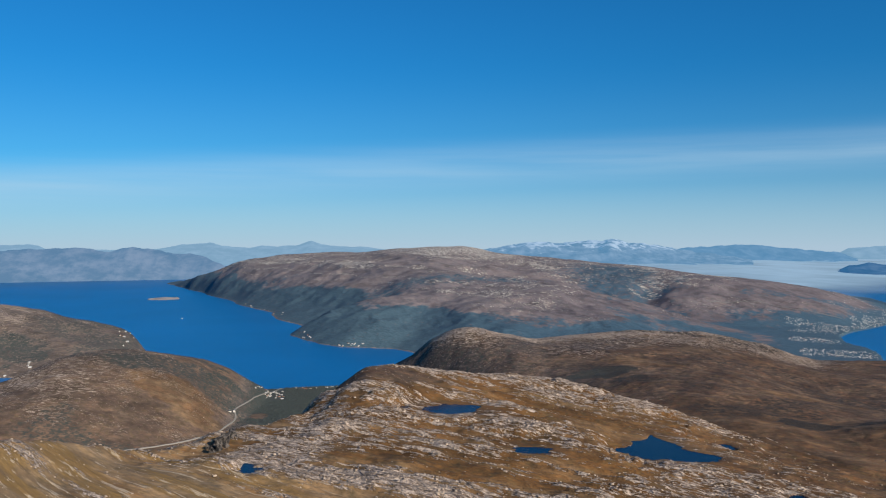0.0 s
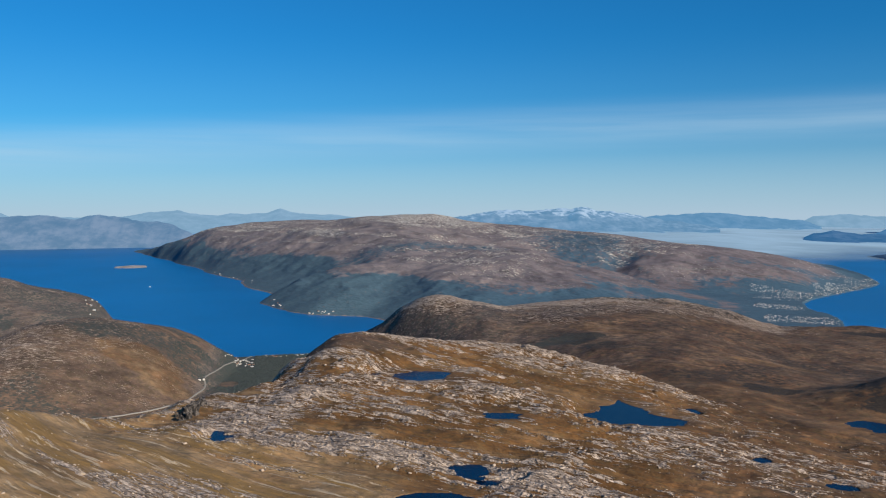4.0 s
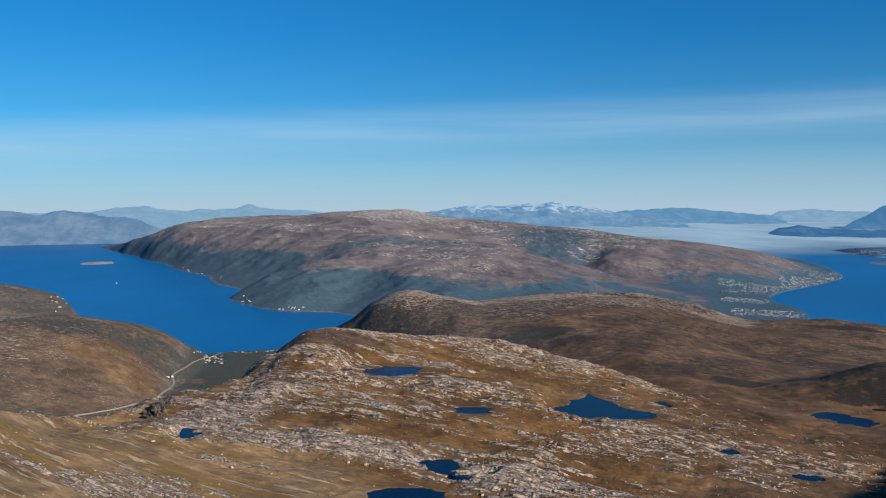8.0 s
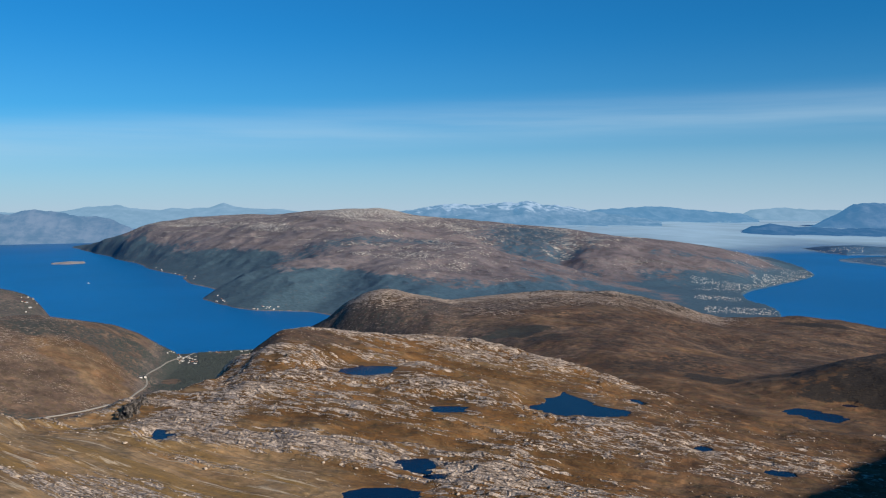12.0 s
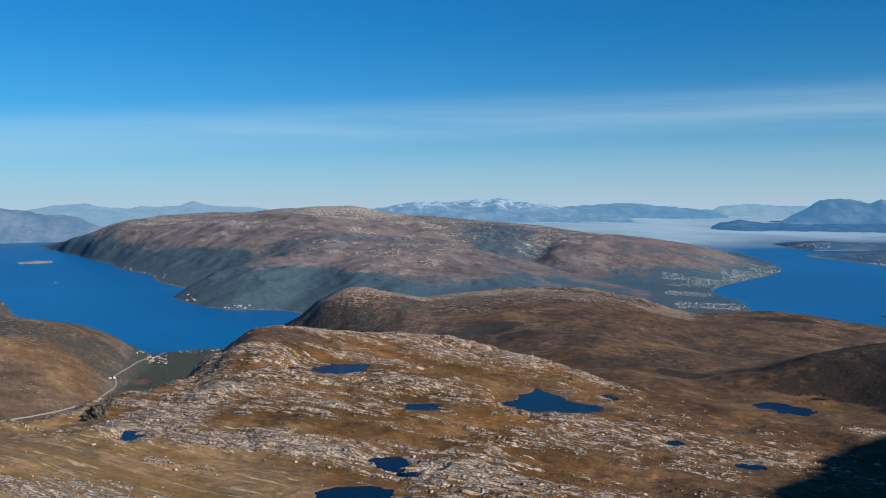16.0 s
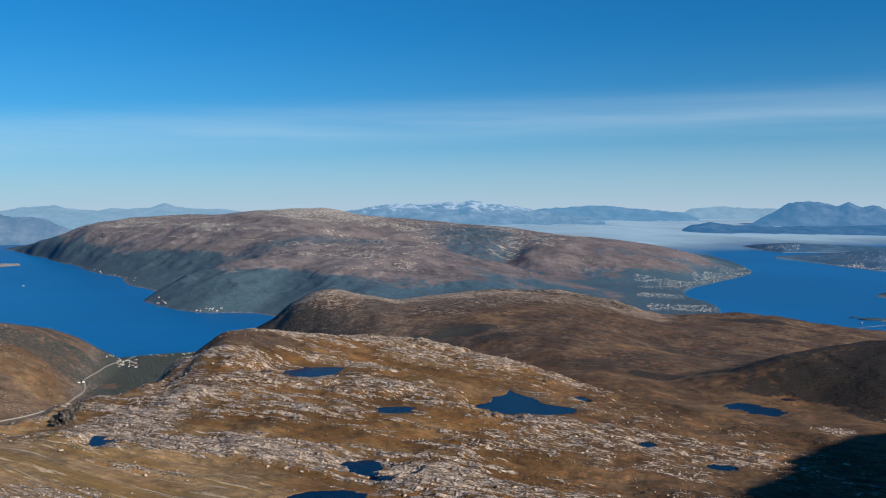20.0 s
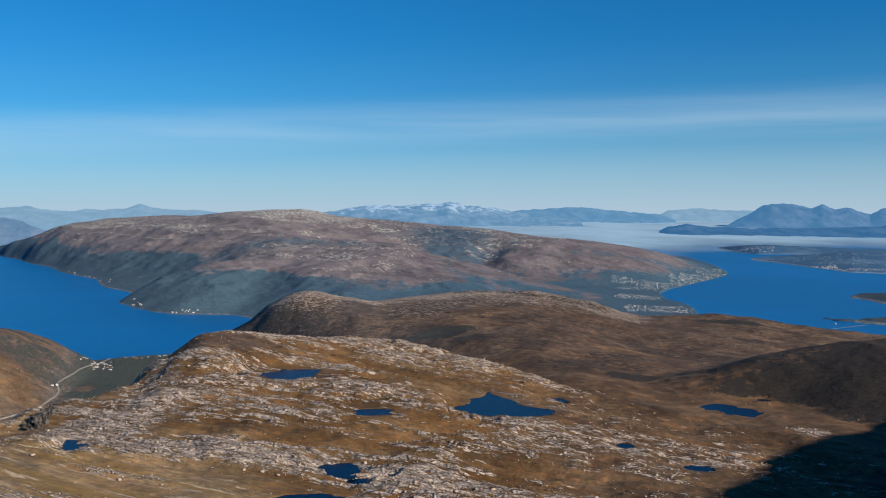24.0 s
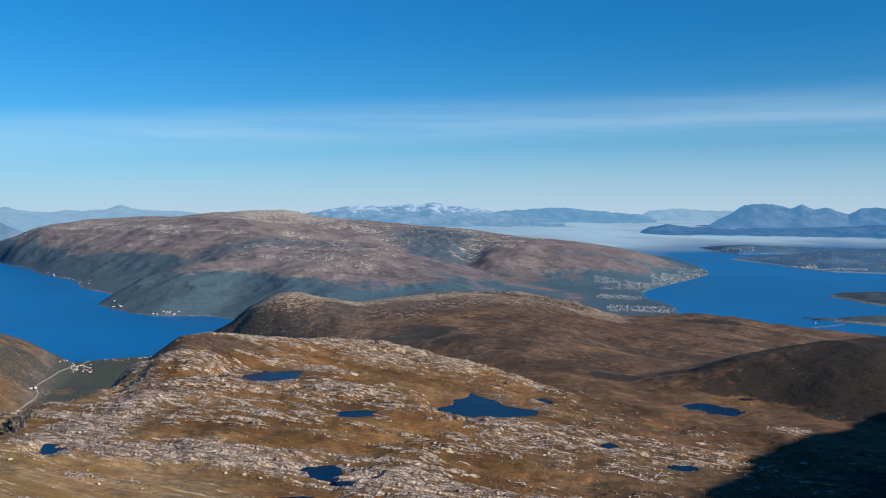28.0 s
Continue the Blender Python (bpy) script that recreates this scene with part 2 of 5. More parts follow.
def outcrop_field(x, y):
    """Height of the rocky steps, steep on the near side, and where they are bare."""
    lift, bare = 0.0, 0.0
    for az, r, a, b, h in OUTCROPS:
        t = radians(az)
        dx, dy = x - r * math.sin(t), y - r * math.cos(t)
        u, v = dx * math.cos(t) - dy * math.sin(t), dx * math.sin(t) + dy * math.cos(t)
        ragged = 0.45 * fbm(x / 4.0, y / 2.5, 4, 45)
        q = np.sqrt((u / a) ** 2 + (np.where(v > 0, v / (2.0 * b), v / b)) ** 2) + ragged
        lift = lift + h * smoothstep(q, 1.05, 0.75)
        bare = np.maximum(bare, smoothstep(q, 1.35, 0.85))
    return lift, bare


def pond_field(x, y, pond):
    """Below 1 inside the pond's shore."""
    level, seed, lobes = pond
    total = None
    for az, r, a, b in lobes:
        t = radians(az)
        dx, dy = x - r * math.sin(t), y - r * math.cos(t)
        u, v = dx * math.cos(t) - dy * math.sin(t), dx * math.sin(t) + dy * math.cos(t)
        d = np.sqrt((u / a) ** 2 + (v / b) ** 2)
        d = d + 0.30 * fbm(u / a * 1.4 + seed * 7.7, v / b * 1.4 + seed, 3, 40 + seed) * np.clip(d, 0, 1.6) + 0.12 * fbm(u / a * 4.0 + seed * 3.1, v / b * 4.0, 2, 60 + seed) * np.clip(d, 0, 1.3)
        total = d if total is None else np.minimum(total, d)
    return total


# stretches of bare rock (plus) and of grass (minus) in the bands' own directions: along, across, lengths, weight
STRETCHES = [(-118, 164, 13, 6, 0.5), (-95, 150, 18, 6, 0.5), (-68, 147, 20, 6, 0.5), (-38, 141, 18, 6, 0.45), (-20, 190, 25, 12, 0.4), (8, 188, 18, 8, 0.5),
             (-92, 197, 25, 12, 0.4), (-62, 268, 40, 12, 0.45), (-100, 129, 20, 7, -0.05), (-75, 161, 30, 7, -0.5), (-55, 186, 20, 10, -0.4),
             (-58, 228, 30, 14, -0.45), (-15, 154, 25, 8, -0.4), (2, 167, 12, 6, -0.4), (-12, 248, 30, 12, -0.4), (-118, 108, 34, 24, -0.2)]


STRATA = radians(-24.6)  # direction of the rock's bands on the plan
GRAIN = radians(-36.0)  # direction of the ledges and streaks within them


def stretches(x, y):
    c, q = math.cos(STRATA), math.sin(STRATA)
    u, v = x * c + y * q, -x * q + y * c
    return sum(w * np.exp(-((u - a) / la) ** 2 - ((v - b) / lb) ** 2) for a, b, la, lb, w in STRETCHES)


def band_coords(x, y):
    """Along and across the rock's bands."""
    c, q = math.cos(GRAIN), math.sin(GRAIN)
    return x * c + y * q, -x * q + y * c


def strata_noise(x, y, along, across, seed, octaves=4):
    u, v = band_coords(x, y)
    return fbm(u / along, (v + 5 * fbm(x / 60, y / 60, 2, seed + 50)) / across, octaves, seed)


# crest of the steep ridge beside the walk, which throws its shadow over the slope: x, y, height
RIDGE = [(55, -70, 85), (109, 23, 98), (138, 46, 105.3), (160, 60, 105.4), (180, 75, 104.6), (198, 87, 104.2), (218, 98, 103.0), (247, 117, 100.6), (262, 125, 100.4), (289, 139, 95.8), (340, 154, 88)]


def ledges(x, y, along, across, seed, octaves=2):
    """Sharp-crested ribs of rock that follow the bands."""
    u, v = band_coords(x, y)
    bend = 4.0 * fbm(x / 45, y / 45, 3, seed + 60) + 0.25 * across * fbm(x / 5, y / 5, 2, seed + 70)
    return ridged(u / along, (v + bend) / across, octaves, seed)


def shade_ridge(x, y):
    """Height of the steep ridge, and how far off its crest lies."""
    total, off = np.full(np.shape(x), -99.0), np.full(np.shape(x), 9e9)
    for (ax, ay, az_), (bx, by, bz) in zip(RIDGE, RIDGE[1:]):
        dx, dy = bx - ax, by - ay
        t = np.clip(((x - ax) * dx + (y - ay) * dy) / (dx * dx + dy * dy), 0, 1)
        d = np.hypot(x - ax - t * dx, y - ay - t * dy)
        total, off = np.maximum(total, az_ + (bz - az_) * t - 1.0 * d * d / (d + 5)), np.minimum(off, d)
    return total, off


def ground_height(az, r):
    """Height, rockiness and woodiness of the near land."""
    x, y = r * np.sin(np.radians(az)), r * np.cos(np.radians(az))
    waver = 0.25 * fbm(x / 40, y / 40, 3, 3)
    azw = az + waver
    plat = rise(azw + 0.5 * fbm(x / 14, y / 14, 3, 9) * smoothstep(r, 60, 120), r, PLATEAU, PLATEAU_FOOT, 0.62, 18.0, soft=7.0, fall=0.0, straight=True, turn_up=0.72)
    under = smoothstep(r, 90, 15)
    plat = plat * (1 - under) + 63.0 * under
    mid = rise(azw, r, MIDDLE, MIDDLE_FOOT, 0.30, 40.0, 1.15)
    dark = rise(azw, r, DARK_HILL, DARK_FOOT, 0.25, 20.0)
    lfar = rise(azw, r, LEFT_FAR, LEFT_FAR_FOOT, 0.30, 30.0, 1.2)
    lnear = rise(azw, r, LEFT_NEAR, LEFT_NEAR_FOOT, 0.40, 30.0, 1.2)
    val = rise(azw, r, VALLEY, VALLEY_FOOT, 0.25, 10.0)
    mid, dark, lfar, lnear, val = (np.where(r < 150, -40.0, q) for q in (mid, dark, lfar, lnear, val))
    base = smooth_max(smooth_max(mid, dark, 5.0), smooth_max(smooth_max(lfar, lnear), val, 1.0))
    z = smooth_max(plat, base, 1.5)
    on_plat = smoothstep(plat - base, -4, 3)
    on_mid = smoothstep(mid - np.maximum(plat, lnear), 0, 6) * smoothstep(az, -8, -4)
    low = np.clip(z / 12, 0, 1)
    # rock in long bands on the plateau, in knolls on the hills
    bands = strata_noise(x, y, 38.0, 7.0, 11)
    fine = strata_noise(x, y, 12.0, 1.6, 21)
    knolls = fbm(x / 22, y / 22, 4, 31)
    chips = strata_noise(x, y, 5.0, 0.85, 26, 3)
    knobs = ridged(x / 9, y / 7, 3, 36) + 0.2
    ribs = ledges(x, y, 44.0, 5.0, 361)
    slabs = ledges(x, y, 20.0, 1.9, 371)
    blocky, cobbles = smoothstep(az + 12 * knolls, 3, 14), fbm(x / 2.4, y / 2.8, 4, 365)
    mound = smoothstep(((az + 4.4) / 3.8) ** 2 + ((r - 277) / 15) ** 2 + 0.5 * fbm(x / 10, y / 10, 3, 95), 1.3, 0.6)
    step, bare = outcrop_field(x, y)
    across = -x * math.sin(STRATA) + y * math.cos(STRATA)
    turf = on_plat * smoothstep(across + 7 * knolls, 143, 130) * smoothstep(az, 3, -5) * smoothstep(r, 40, 90)
    z = z + on_plat * step
    z = z + on_plat * (1 - 0.55 * turf) * (1 - 0.75 * mound) * (0.8 * bands + 0.3 * fine + 1.1 * knolls + 0.22 * chips + 0.28 * knobs + 0.45 * ribs + 0.34 * slabs)
    tops = ridged(x / 45, y / 45, 4, 61)
    z = z + (1 - on_plat) * low * (2.6 * fbm(x / 50, y / 50, 6, 71) + (1.2 * on_mid + 1.0 * smoothstep(az, -8, -12)) * tops)
    rock = on_plat * smoothstep(stretches(x, y) + 0.46 * bands + (1 - 0.45 * blocky) * (0.46 * fine + 0.50 * slabs) + 0.30 * knolls + 0.30 * chips + 0.40 * ribs + 0.55 * blocky * cobbles, -0.04, 0.80)
    streaks = ledges(x, y, 70.0, 8.0, 401, 2) + 0.5 * fine + 0.35 * fbm(x / 30, y / 30, 3, 402)
    rock = rock * (1 - turf) + turf * 0.65 * smoothstep(streaks, 0.45, 0.95)
    rock = np.maximum(rock, 0.55 * bare * on_plat)
    rock = np.maximum(rock, (1 - on_plat) * np.clip(0.04 + 0.32 * fbm(x / 26, y / 20, 4, 81) + 0.26 * ledges(x, y, 40.0, 8.0, 391, 3) * (1 - 0.7 * smoothstep(az, 24, 28) * smoothstep(r, 270, 300)) + 0.72 * smoothstep(r - column(MIDDLE, az, 1), np.interp(az, [6, 14], [-125, -75]), -20) * on_mid * smoothstep(az, 27, 22) + 0.3 * smoothstep(az, -14, -22) * smoothstep(z, 20, 36), 0, 0.66))
    # smooth heath: the low moor behind the plateau's edge and a mound above the valley
    edge = np.interp(az, [12, 19, 22, 26, 30.6, 34, 41], [340, 278, 247, 230, 225, 215, 205])
    moor = smoothstep(r - edge + 10 * knolls, -8, 16) * smoothstep(az, 14, 18) * smoothstep(r, 420, 330)
    rock = rock * (1 - 0.75 * np.maximum(moor, mound)) * (1 - 0.25 * on_plat * smoothstep(az, 9, 20)) * (1 - 0.4 * smoothstep(((az - 14) / 6) ** 2 + ((r - 258) / 34) ** 2 + 1.4 * knolls, 1.2, 0.3)) * (1 - 0.25 * smoothstep(((az - 1) / 8) ** 2 + ((r - 270) / 26) ** 2 + 1.2 * knolls, 1.2, 0.3))
    steep = on_mid * smoothstep(z + 4 * knolls - 0.8 * np.clip(az, -5, 12), 54, 46) * smoothstep(az + 7 * knolls, 15, 3)
    rock = rock * (1 - 0.55 * steep)
    rim = on_mid * smoothstep(r - column(MIDDLE, az, 1) + 8 * fine, -24, -4) * smoothstep(az, -3, 0) * smoothstep(az, 25, 21)
    rock = np.maximum(rock, rim * (0.95 + 0.5 * fine))
    for a0, q0, da, dq, w in ((33.6, 253, 1.3, 9, 0.85), (-11.6, 194, 3.4, 17, 0.85), (-9.0, 206, 3.0, 13, 0.7), (17.8, 185, 4.2, 11, 0.62), (24.6, 169, 3.2, 8, 0.62), (5.5, 294, 3.0, 8, 0.5), (3.3, 222, 2.0, 6, 0.45), (-8.3, 248, 2.0, 14, 0.55), (-23.0, 506, 1.1, 20, 0.42), (-24.6, 466, 1.6, 16, 0.42), (-21.6, 522, 0.8, 10, 0.4)):
        rock = np.maximum(rock, w * smoothstep(((az - a0) / da) ** 2 + ((r - q0) / dq) ** 2 + 0.9 * fine, 1.4, 0.3))
    z = z + 0.35 * rock * on_plat
    rock = np.maximum(rock, smoothstep(plat - base, -3, 1) * smoothstep(r - column(PLATEAU, az, 1), 2, 10) * 0.9)
    # scrub and birch on the low ground and on the lee of the hills
    low_wood = smoothstep(z, 26, 4) * smoothstep(az, -16, -10) * smoothstep(r, 380, 460)
    flank = (1 - on_plat) * smoothstep(fbm(x / 60, y / 40, 5, 91), 0.0, 0.4) * smoothstep(r, 300, 340)
    dark_face = smoothstep(dark - np.maximum(mid, plat), -1.0, 1.5) * smoothstep(az + 8 * fbm(x / 18, y / 18, 4, 94), 22.0, 30.0) * (1.02 + 0.4 * fbm(x / 25, y / 25, 4, 96)) * (1 - 0.3 * smoothstep(r - column(DARK_HILL, az, 1), -20, -4))
    face = on_mid * smoothstep(z + 4 * knolls - 0.8 * np.clip(az, -5, 12), 56, 47) * smoothstep(az + 7 * knolls, 15, 3)
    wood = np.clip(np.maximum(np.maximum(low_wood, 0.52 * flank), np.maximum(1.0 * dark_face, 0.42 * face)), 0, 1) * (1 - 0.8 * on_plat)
    # thickets and a dry ochre meadow on the middle hill
    for a0, q0, da, dq, w in ((10.7, 411, 2.2, 12, 0.8), (12.6, 394, 2.0, 9, 0.6), (23.0, 328, 1.8, 12, 0.85), (29.2, 581, 2.6, 9, 0.9), (36.2, 292, 2.4, 13, 0.65), (7.5, 395, 2.5, 12, 0.45), (2.0, 405, 2.6, 16, 0.4), (-20.0, 538, 2.2, 16, 0.62), (-17.4, 548, 2.8, 16, 0.58), (-14.6, 560, 2.2, 14, 0.6), (-23.5, 860, 2.5, 40, 0.5), (-26.5, 800, 2.0, 40, 0.6), (-22.0, 790, 1.5, 25, 0.5)):
        wood = np.maximum(wood, w * smoothstep(((az - a0) / da) ** 2 + ((r - q0) / dq) ** 2 + 0.9 * fbm(x / 12, y / 12, 3, 97), 1.4, 0.3))
    meadow = smoothstep(((az - 12.2) / 3.6) ** 2 + ((r - 436 + 2.2 * (az - 11)) / 11) ** 2 + 0.8 * fbm(x / 15, y / 15, 3, 98), 1.3, 0.4) * 0.65
    for a0, q0, da, dq in ((-17.3, 508, 2.7, 17), (-15.7, 487, 1.5, 9), (-12.1, 524, 0.6, 9), (23.8, 392, 3.0, 10)):
        meadow = np.maximum(meadow, 0.65 * smoothstep(((az - a0) / da) ** 2 + ((r - q0) / dq) ** 2 + 0.8 * fbm(x / 15, y / 15, 4, 98), 1.2, 0.7))
    wood = wood * (1 - meadow)
    for p in PONDS:
        f = pond_field(x, y, p)
        near = smoothstep(f, 2.6, 1.1)
        bank = p[0] + 0.12 + 0.2 * np.clip(fbm(x / 2.5, y / 2.5, 2, 7) + 0.1, 0, 1) * smoothstep(f, 1.05, 1.8)
        z = z * (1 - near) + bank * near
        z = np.where(f < 3.0, np.maximum(z, p[0] + 0.1 - 2.2 * np.maximum(f - 1.3, 0)), z)
        z = np.where(f < 1.06, p[0] + np.maximum((f - 1.0) * 2.5, -0.8), z)
        wood = wood * (1 - near)
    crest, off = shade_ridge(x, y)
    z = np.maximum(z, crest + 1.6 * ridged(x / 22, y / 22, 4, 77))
    # dark scrub tone on the steep ridge's foot, painted in to deepen its shadow
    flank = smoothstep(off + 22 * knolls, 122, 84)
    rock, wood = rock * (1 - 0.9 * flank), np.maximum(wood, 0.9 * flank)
    # bare shore stones, and no scrub on the strand
    strand = smoothstep(z, 1.4, 0.3) * smoothstep(r, 400, 500)
    rock, wood = np.maximum(rock, 0.6 * strand), wood * (1 - strand)
    heath = np.maximum(np.maximum(0.55 * moor, 0.8 * mound), smoothstep(r, 250, 400) * (1 - 0.8 * on_plat)) * (1 - 0.65 * meadow) * (1 - 0.55 * smoothstep(az, -8, -13))
    heath = np.maximum(heath, 0.55 * on_plat * smoothstep(az, 10, 22))
    heath = heath * (1 - 0.6 * rim)
    # last two terms bring dull and haze tones to the left hills
    green = np.clip(low_wood + 0.9 * face + 0.72 * smoothstep(az, -8, -14) * smoothstep(r, 380, 430) * (1 - 0.6 * meadow) + 0.6 * smoothstep(az, -14, -17) * smoothstep(r, 620, 720), 0, 1)
    dry = smoothstep(az + 9 * fbm(x / 40, y / 40, 3, 99) + 0.09 * (r - 170), 4, -20) * (1 - 0.6 * smoothstep(r, 330, 420) * (1 - 0.7 * meadow)) + 0.15 * on_mid * smoothstep(r - column(MIDDLE, az, 1), -70, -15) * smoothstep(az, 26, 20)
    dry, green = np.maximum(dry, 0.45 * meadow), green * (1 - 0.3 * meadow)
    dry = np.maximum(dry, 0.9 * turf)
    below = smoothstep(r, 85, 20)
    dry, heath, green = dry * (1 - below) + 0.45 * below, heath * (1 - below), green * (1 - below)
    # beyond the plateau the hills' own folds lie across the view
    along, over = band_coords(x, y)
    beyond = (az < -8) & (r > 350)
    along, over = np.where(beyond, 540 * np.radians(az), along), np.where(beyond, r + 6 * fbm(x / 60, y / 60, 3, 52), over)
    return z, rock, wood, heath, green, dry, along, over


def polar_grid(name, az, r, height, material, closed=False):
    """A sheet of ground over azimuths and distances."""
    A, R = np.meshgrid(az, r)
    z, *masks = height(A, R)
    n, m = A.shape
    co = np.stack([R * np.sin(np.radians(A)), R * np.cos(np.radians(A)), z], -1).reshape(-1, 3)
    i = np.arange(n * m).reshape(n, m)
    a, b = i[:-1, :-1], i[:-1, 1:]
    c, d = i[1:, 1:], i[1:, :-1]
    quads = np.stack([a, b, c, d], -1).reshape(-1, 4)[:, ::-1]
    if closed:
        quads = np.concatenate([quads, np.stack([i[:-1, -1], i[:-1, 0], i[1:, 0], i[1:, -1]], -1).reshape(-1, 4)[:, ::-1]])
    me = bpy.data.meshes.new(name)
    me.vertices.add(len(co))
    me.vertices.foreach_set("co", co.ravel())
    me.loops.add(quads.size)
    me.loops.foreach_set("vertex_index", quads.ravel().astype(np.int32))
    me.polygons.add(len(quads))
    me.polygons.foreach_set("loop_start", np.arange(0, quads.size, 4, dtype=np.int32))
    me.polygons.foreach_set("use_smooth", np.ones(len(quads), dtype=bool))
    me.update(calc_edges=True)
    for label, mask in zip(("rock", "wood", "heath", "green", "dry", "along", "across"), masks):
        me.attributes.new(label, "FLOAT", "POINT").data.foreach_set("value", np.ascontiguousarray(mask, dtype=np.float32).ravel())
    me.materials.append(material)
    return new(name, me)


# ---- materials ----
def principled(name):
    m = bpy.data.materials.new(name)
    m.use_nodes = True
    nt = m.node_tree
    b = nt.nodes["Principled BSDF"]
    b.inputs["Specular IOR Level"].default_value = 0.25
    return m, nt, b


def bumped(nt, b, height, strength, distance):
    n = nt.nodes.new("ShaderNodeBump")
    n.inputs["Strength"].default_value, n.inputs["Distance"].default_value = strength, distance
    link(nt, height, n.inputs["Height"])
    link(nt, n.outputs[0], b.inputs["Normal"])


def attribute(nt, name):
    n = nt.nodes.new("ShaderNodeAttribute")
    n.attribute_name = name
    return n.outputs["Fac"]


def land_material(name, grass, russet, rock_lo, rock_hi, scrub, green, grain, heath, olive, relief=0.75, stretch=0.13, dull=(0.148, 0.116, 0.088), banded=False, woods=(0.38, 0.66), even=1.0):
    """Autumn moor with bare rock; grain stretches its finest tufts and chips."""
    m, nt, b = principled(name)
    co = nt.nodes.new("ShaderNodeTexCoord").outputs["Object"]
    if banded:
        ways, height = nt.nodes.new("ShaderNodeCombineXYZ"), nt.nodes.new("ShaderNodeSeparateXYZ")
        link(nt, co, height.inputs[0])
        for k, v in enumerate((attribute(nt, "along"), attribute(nt, "across"), height.outputs[2])):
            link(nt, v, ways.inputs[k])
        turned = ways.outputs[0]
    else:
        turned = mapping(nt, co, rot=(0, 0, -GRAIN))
    long = mapping(nt, turned, scale=(0.17, 1.0, 1.0))
    short = mapping(nt, turned, scale=(0.5, 1.0, 1.0), loc=(13, 5, 2))
    broad = noise_node(nt, long, 0.13 / grain, 4.0, 0.6)
    patch = noise_node(nt, co, 0.42 / grain, 3.0, 0.6)
    tuft = noise_node(nt, mapping(nt, turned, scale=(0.3, 1.0, 1.0), loc=(13, 5, 2)), 1.7 / grain, 3.0, 0.65)
    fine = noise_node(nt, mapping(nt, turned, scale=(stretch, 1.0, 1.0)), 1.6 / grain, 4.0, 0.6, 0.5)
    mottle = noise_node(nt, mapping(nt, turned, scale=(0.65, 1.0, 1.0), loc=(3, 1, 7)), 0.16 / grain, 4.0, 0.65)
    field = noise_node(nt, co, 0.035 / grain, 4.0, 0.6)
    speck = noise_node(nt, short, 2.6 / grain, 2.0, 0.6)
    vor = nt.nodes.new("ShaderNodeTexVoronoi")
    vor.feature = "DISTANCE_TO_EDGE"
    vor.inputs["Scale"].default_value = 0.55 / grain
    link(nt, mapping(nt, turned, scale=(0.35, 1.0, 0.6)), vor.inputs["Vector"])
    crack = map_range(nt, vor.outputs["Distance"], 0.0, 0.09, 1.0, 0.0)
    # plants
    pale = math_node(nt, "ADD", math_node(nt, "MULTIPLY", attribute(nt, "dry"), 0.75), math_node(nt, "MULTIPLY", math_node(nt, "SUBTRACT", broad, 0.5), 2.4))
    pale = map_range(nt, pale, -0.15, 0.9)
    veg = mix_col(nt, pale, russet, grass)
    moorish = noise_node(nt, mapping(nt, co, loc=(5, 2, 4)), 0.07 / grain, 7.0, 0.7)
    veg = mix_col(nt, map_range(nt, attribute(nt, "heath"), 0.1, 0.9), veg, mix_col(nt, map_range(nt, moorish, 0.42, 0.60), heath[0], heath[1]))
    # dull greys the left hills; the pale step after it is painted haze
    veg = mix_col(nt, math_node(nt, "MULTIPLY", attribute(nt, "green"), 0.75), veg, dull)
    veg = mix_col(nt, map_range(nt, attribute(nt, "green"), 0.85, 1.0, 0.0, 0.25), veg, (0.220, 0.195, 0.180))
    veg = mix_col(nt, map_range(nt, patch, 0.45, 0.70, 0.0, 0.5), veg, olive)
    veg = mix_col(nt, map_range(nt, field, 0.50, 0.62, 0.0, 0.8 * even), veg, mix_col(nt, 1.0, veg, (1.32, 1.27, 1.2), "MULTIPLY"))
    veg = mix_col(nt, map_range(nt, field, 0.50, 0.38, 0.0, 0.8 * even), veg, mix_col(nt, 1.0, veg, (0.70, 0.71, 0.72), "MULTIPLY"))
    clump = noise_node(nt, mapping(nt, co, scale=(0.75, 1.0, 1.0), loc=(1, 8, 3)), 0.5 / grain, 6.0, 0.75)
    veg = mix_col(nt, math_node(nt, "MULTIPLY", map_range(nt, clump, 0.45, 0.56, 0.0, 0.8), attribute(nt, "heath")), veg, mix_col(nt, 1.0, veg, (0.54, 0.52, 0.54), "MULTIPLY"))
    veg = mix_col(nt, math_node(nt, "MULTIPLY", map_range(nt, clump, 0.45, 0.37, 0.0, 0.8), attribute(nt, "heath")), veg, mix_col(nt, 1.0, veg, (1.45, 1.32, 1.18), "MULTIPLY"))
    heather = noise_node(nt, mapping(nt, co, scale=(0.8, 1.0, 1.0), loc=(17, 3, 9)), 0.24 / grain, 6.0, 0.72)
    veg = mix_col(nt, math_node(nt, "MULTIPLY", map_range(nt, heather, 0.50, 0.60, 0.0, 0.75), attribute(nt, "heath")), veg, mix_col(nt, 1.0, veg, (0.50, 0.52, 0.56), "MULTIPLY"))
    veg = mix_col(nt, math_node(nt, "MULTIPLY", map_range(nt, heather, 0.46, 0.38, 0.0, 0.75), attribute(nt, "heath")), veg, mix_col(nt, 1.0, veg, (1.45, 1.26, 1.12), "MULTIPLY"))
    veg = mix_col(nt, map_range(nt, mottle, 0.47, 0.62, 0.0, 0.55), veg, mix_col(nt, 1.0, veg, (0.55, 0.52, 0.50), "MULTIPLY"))
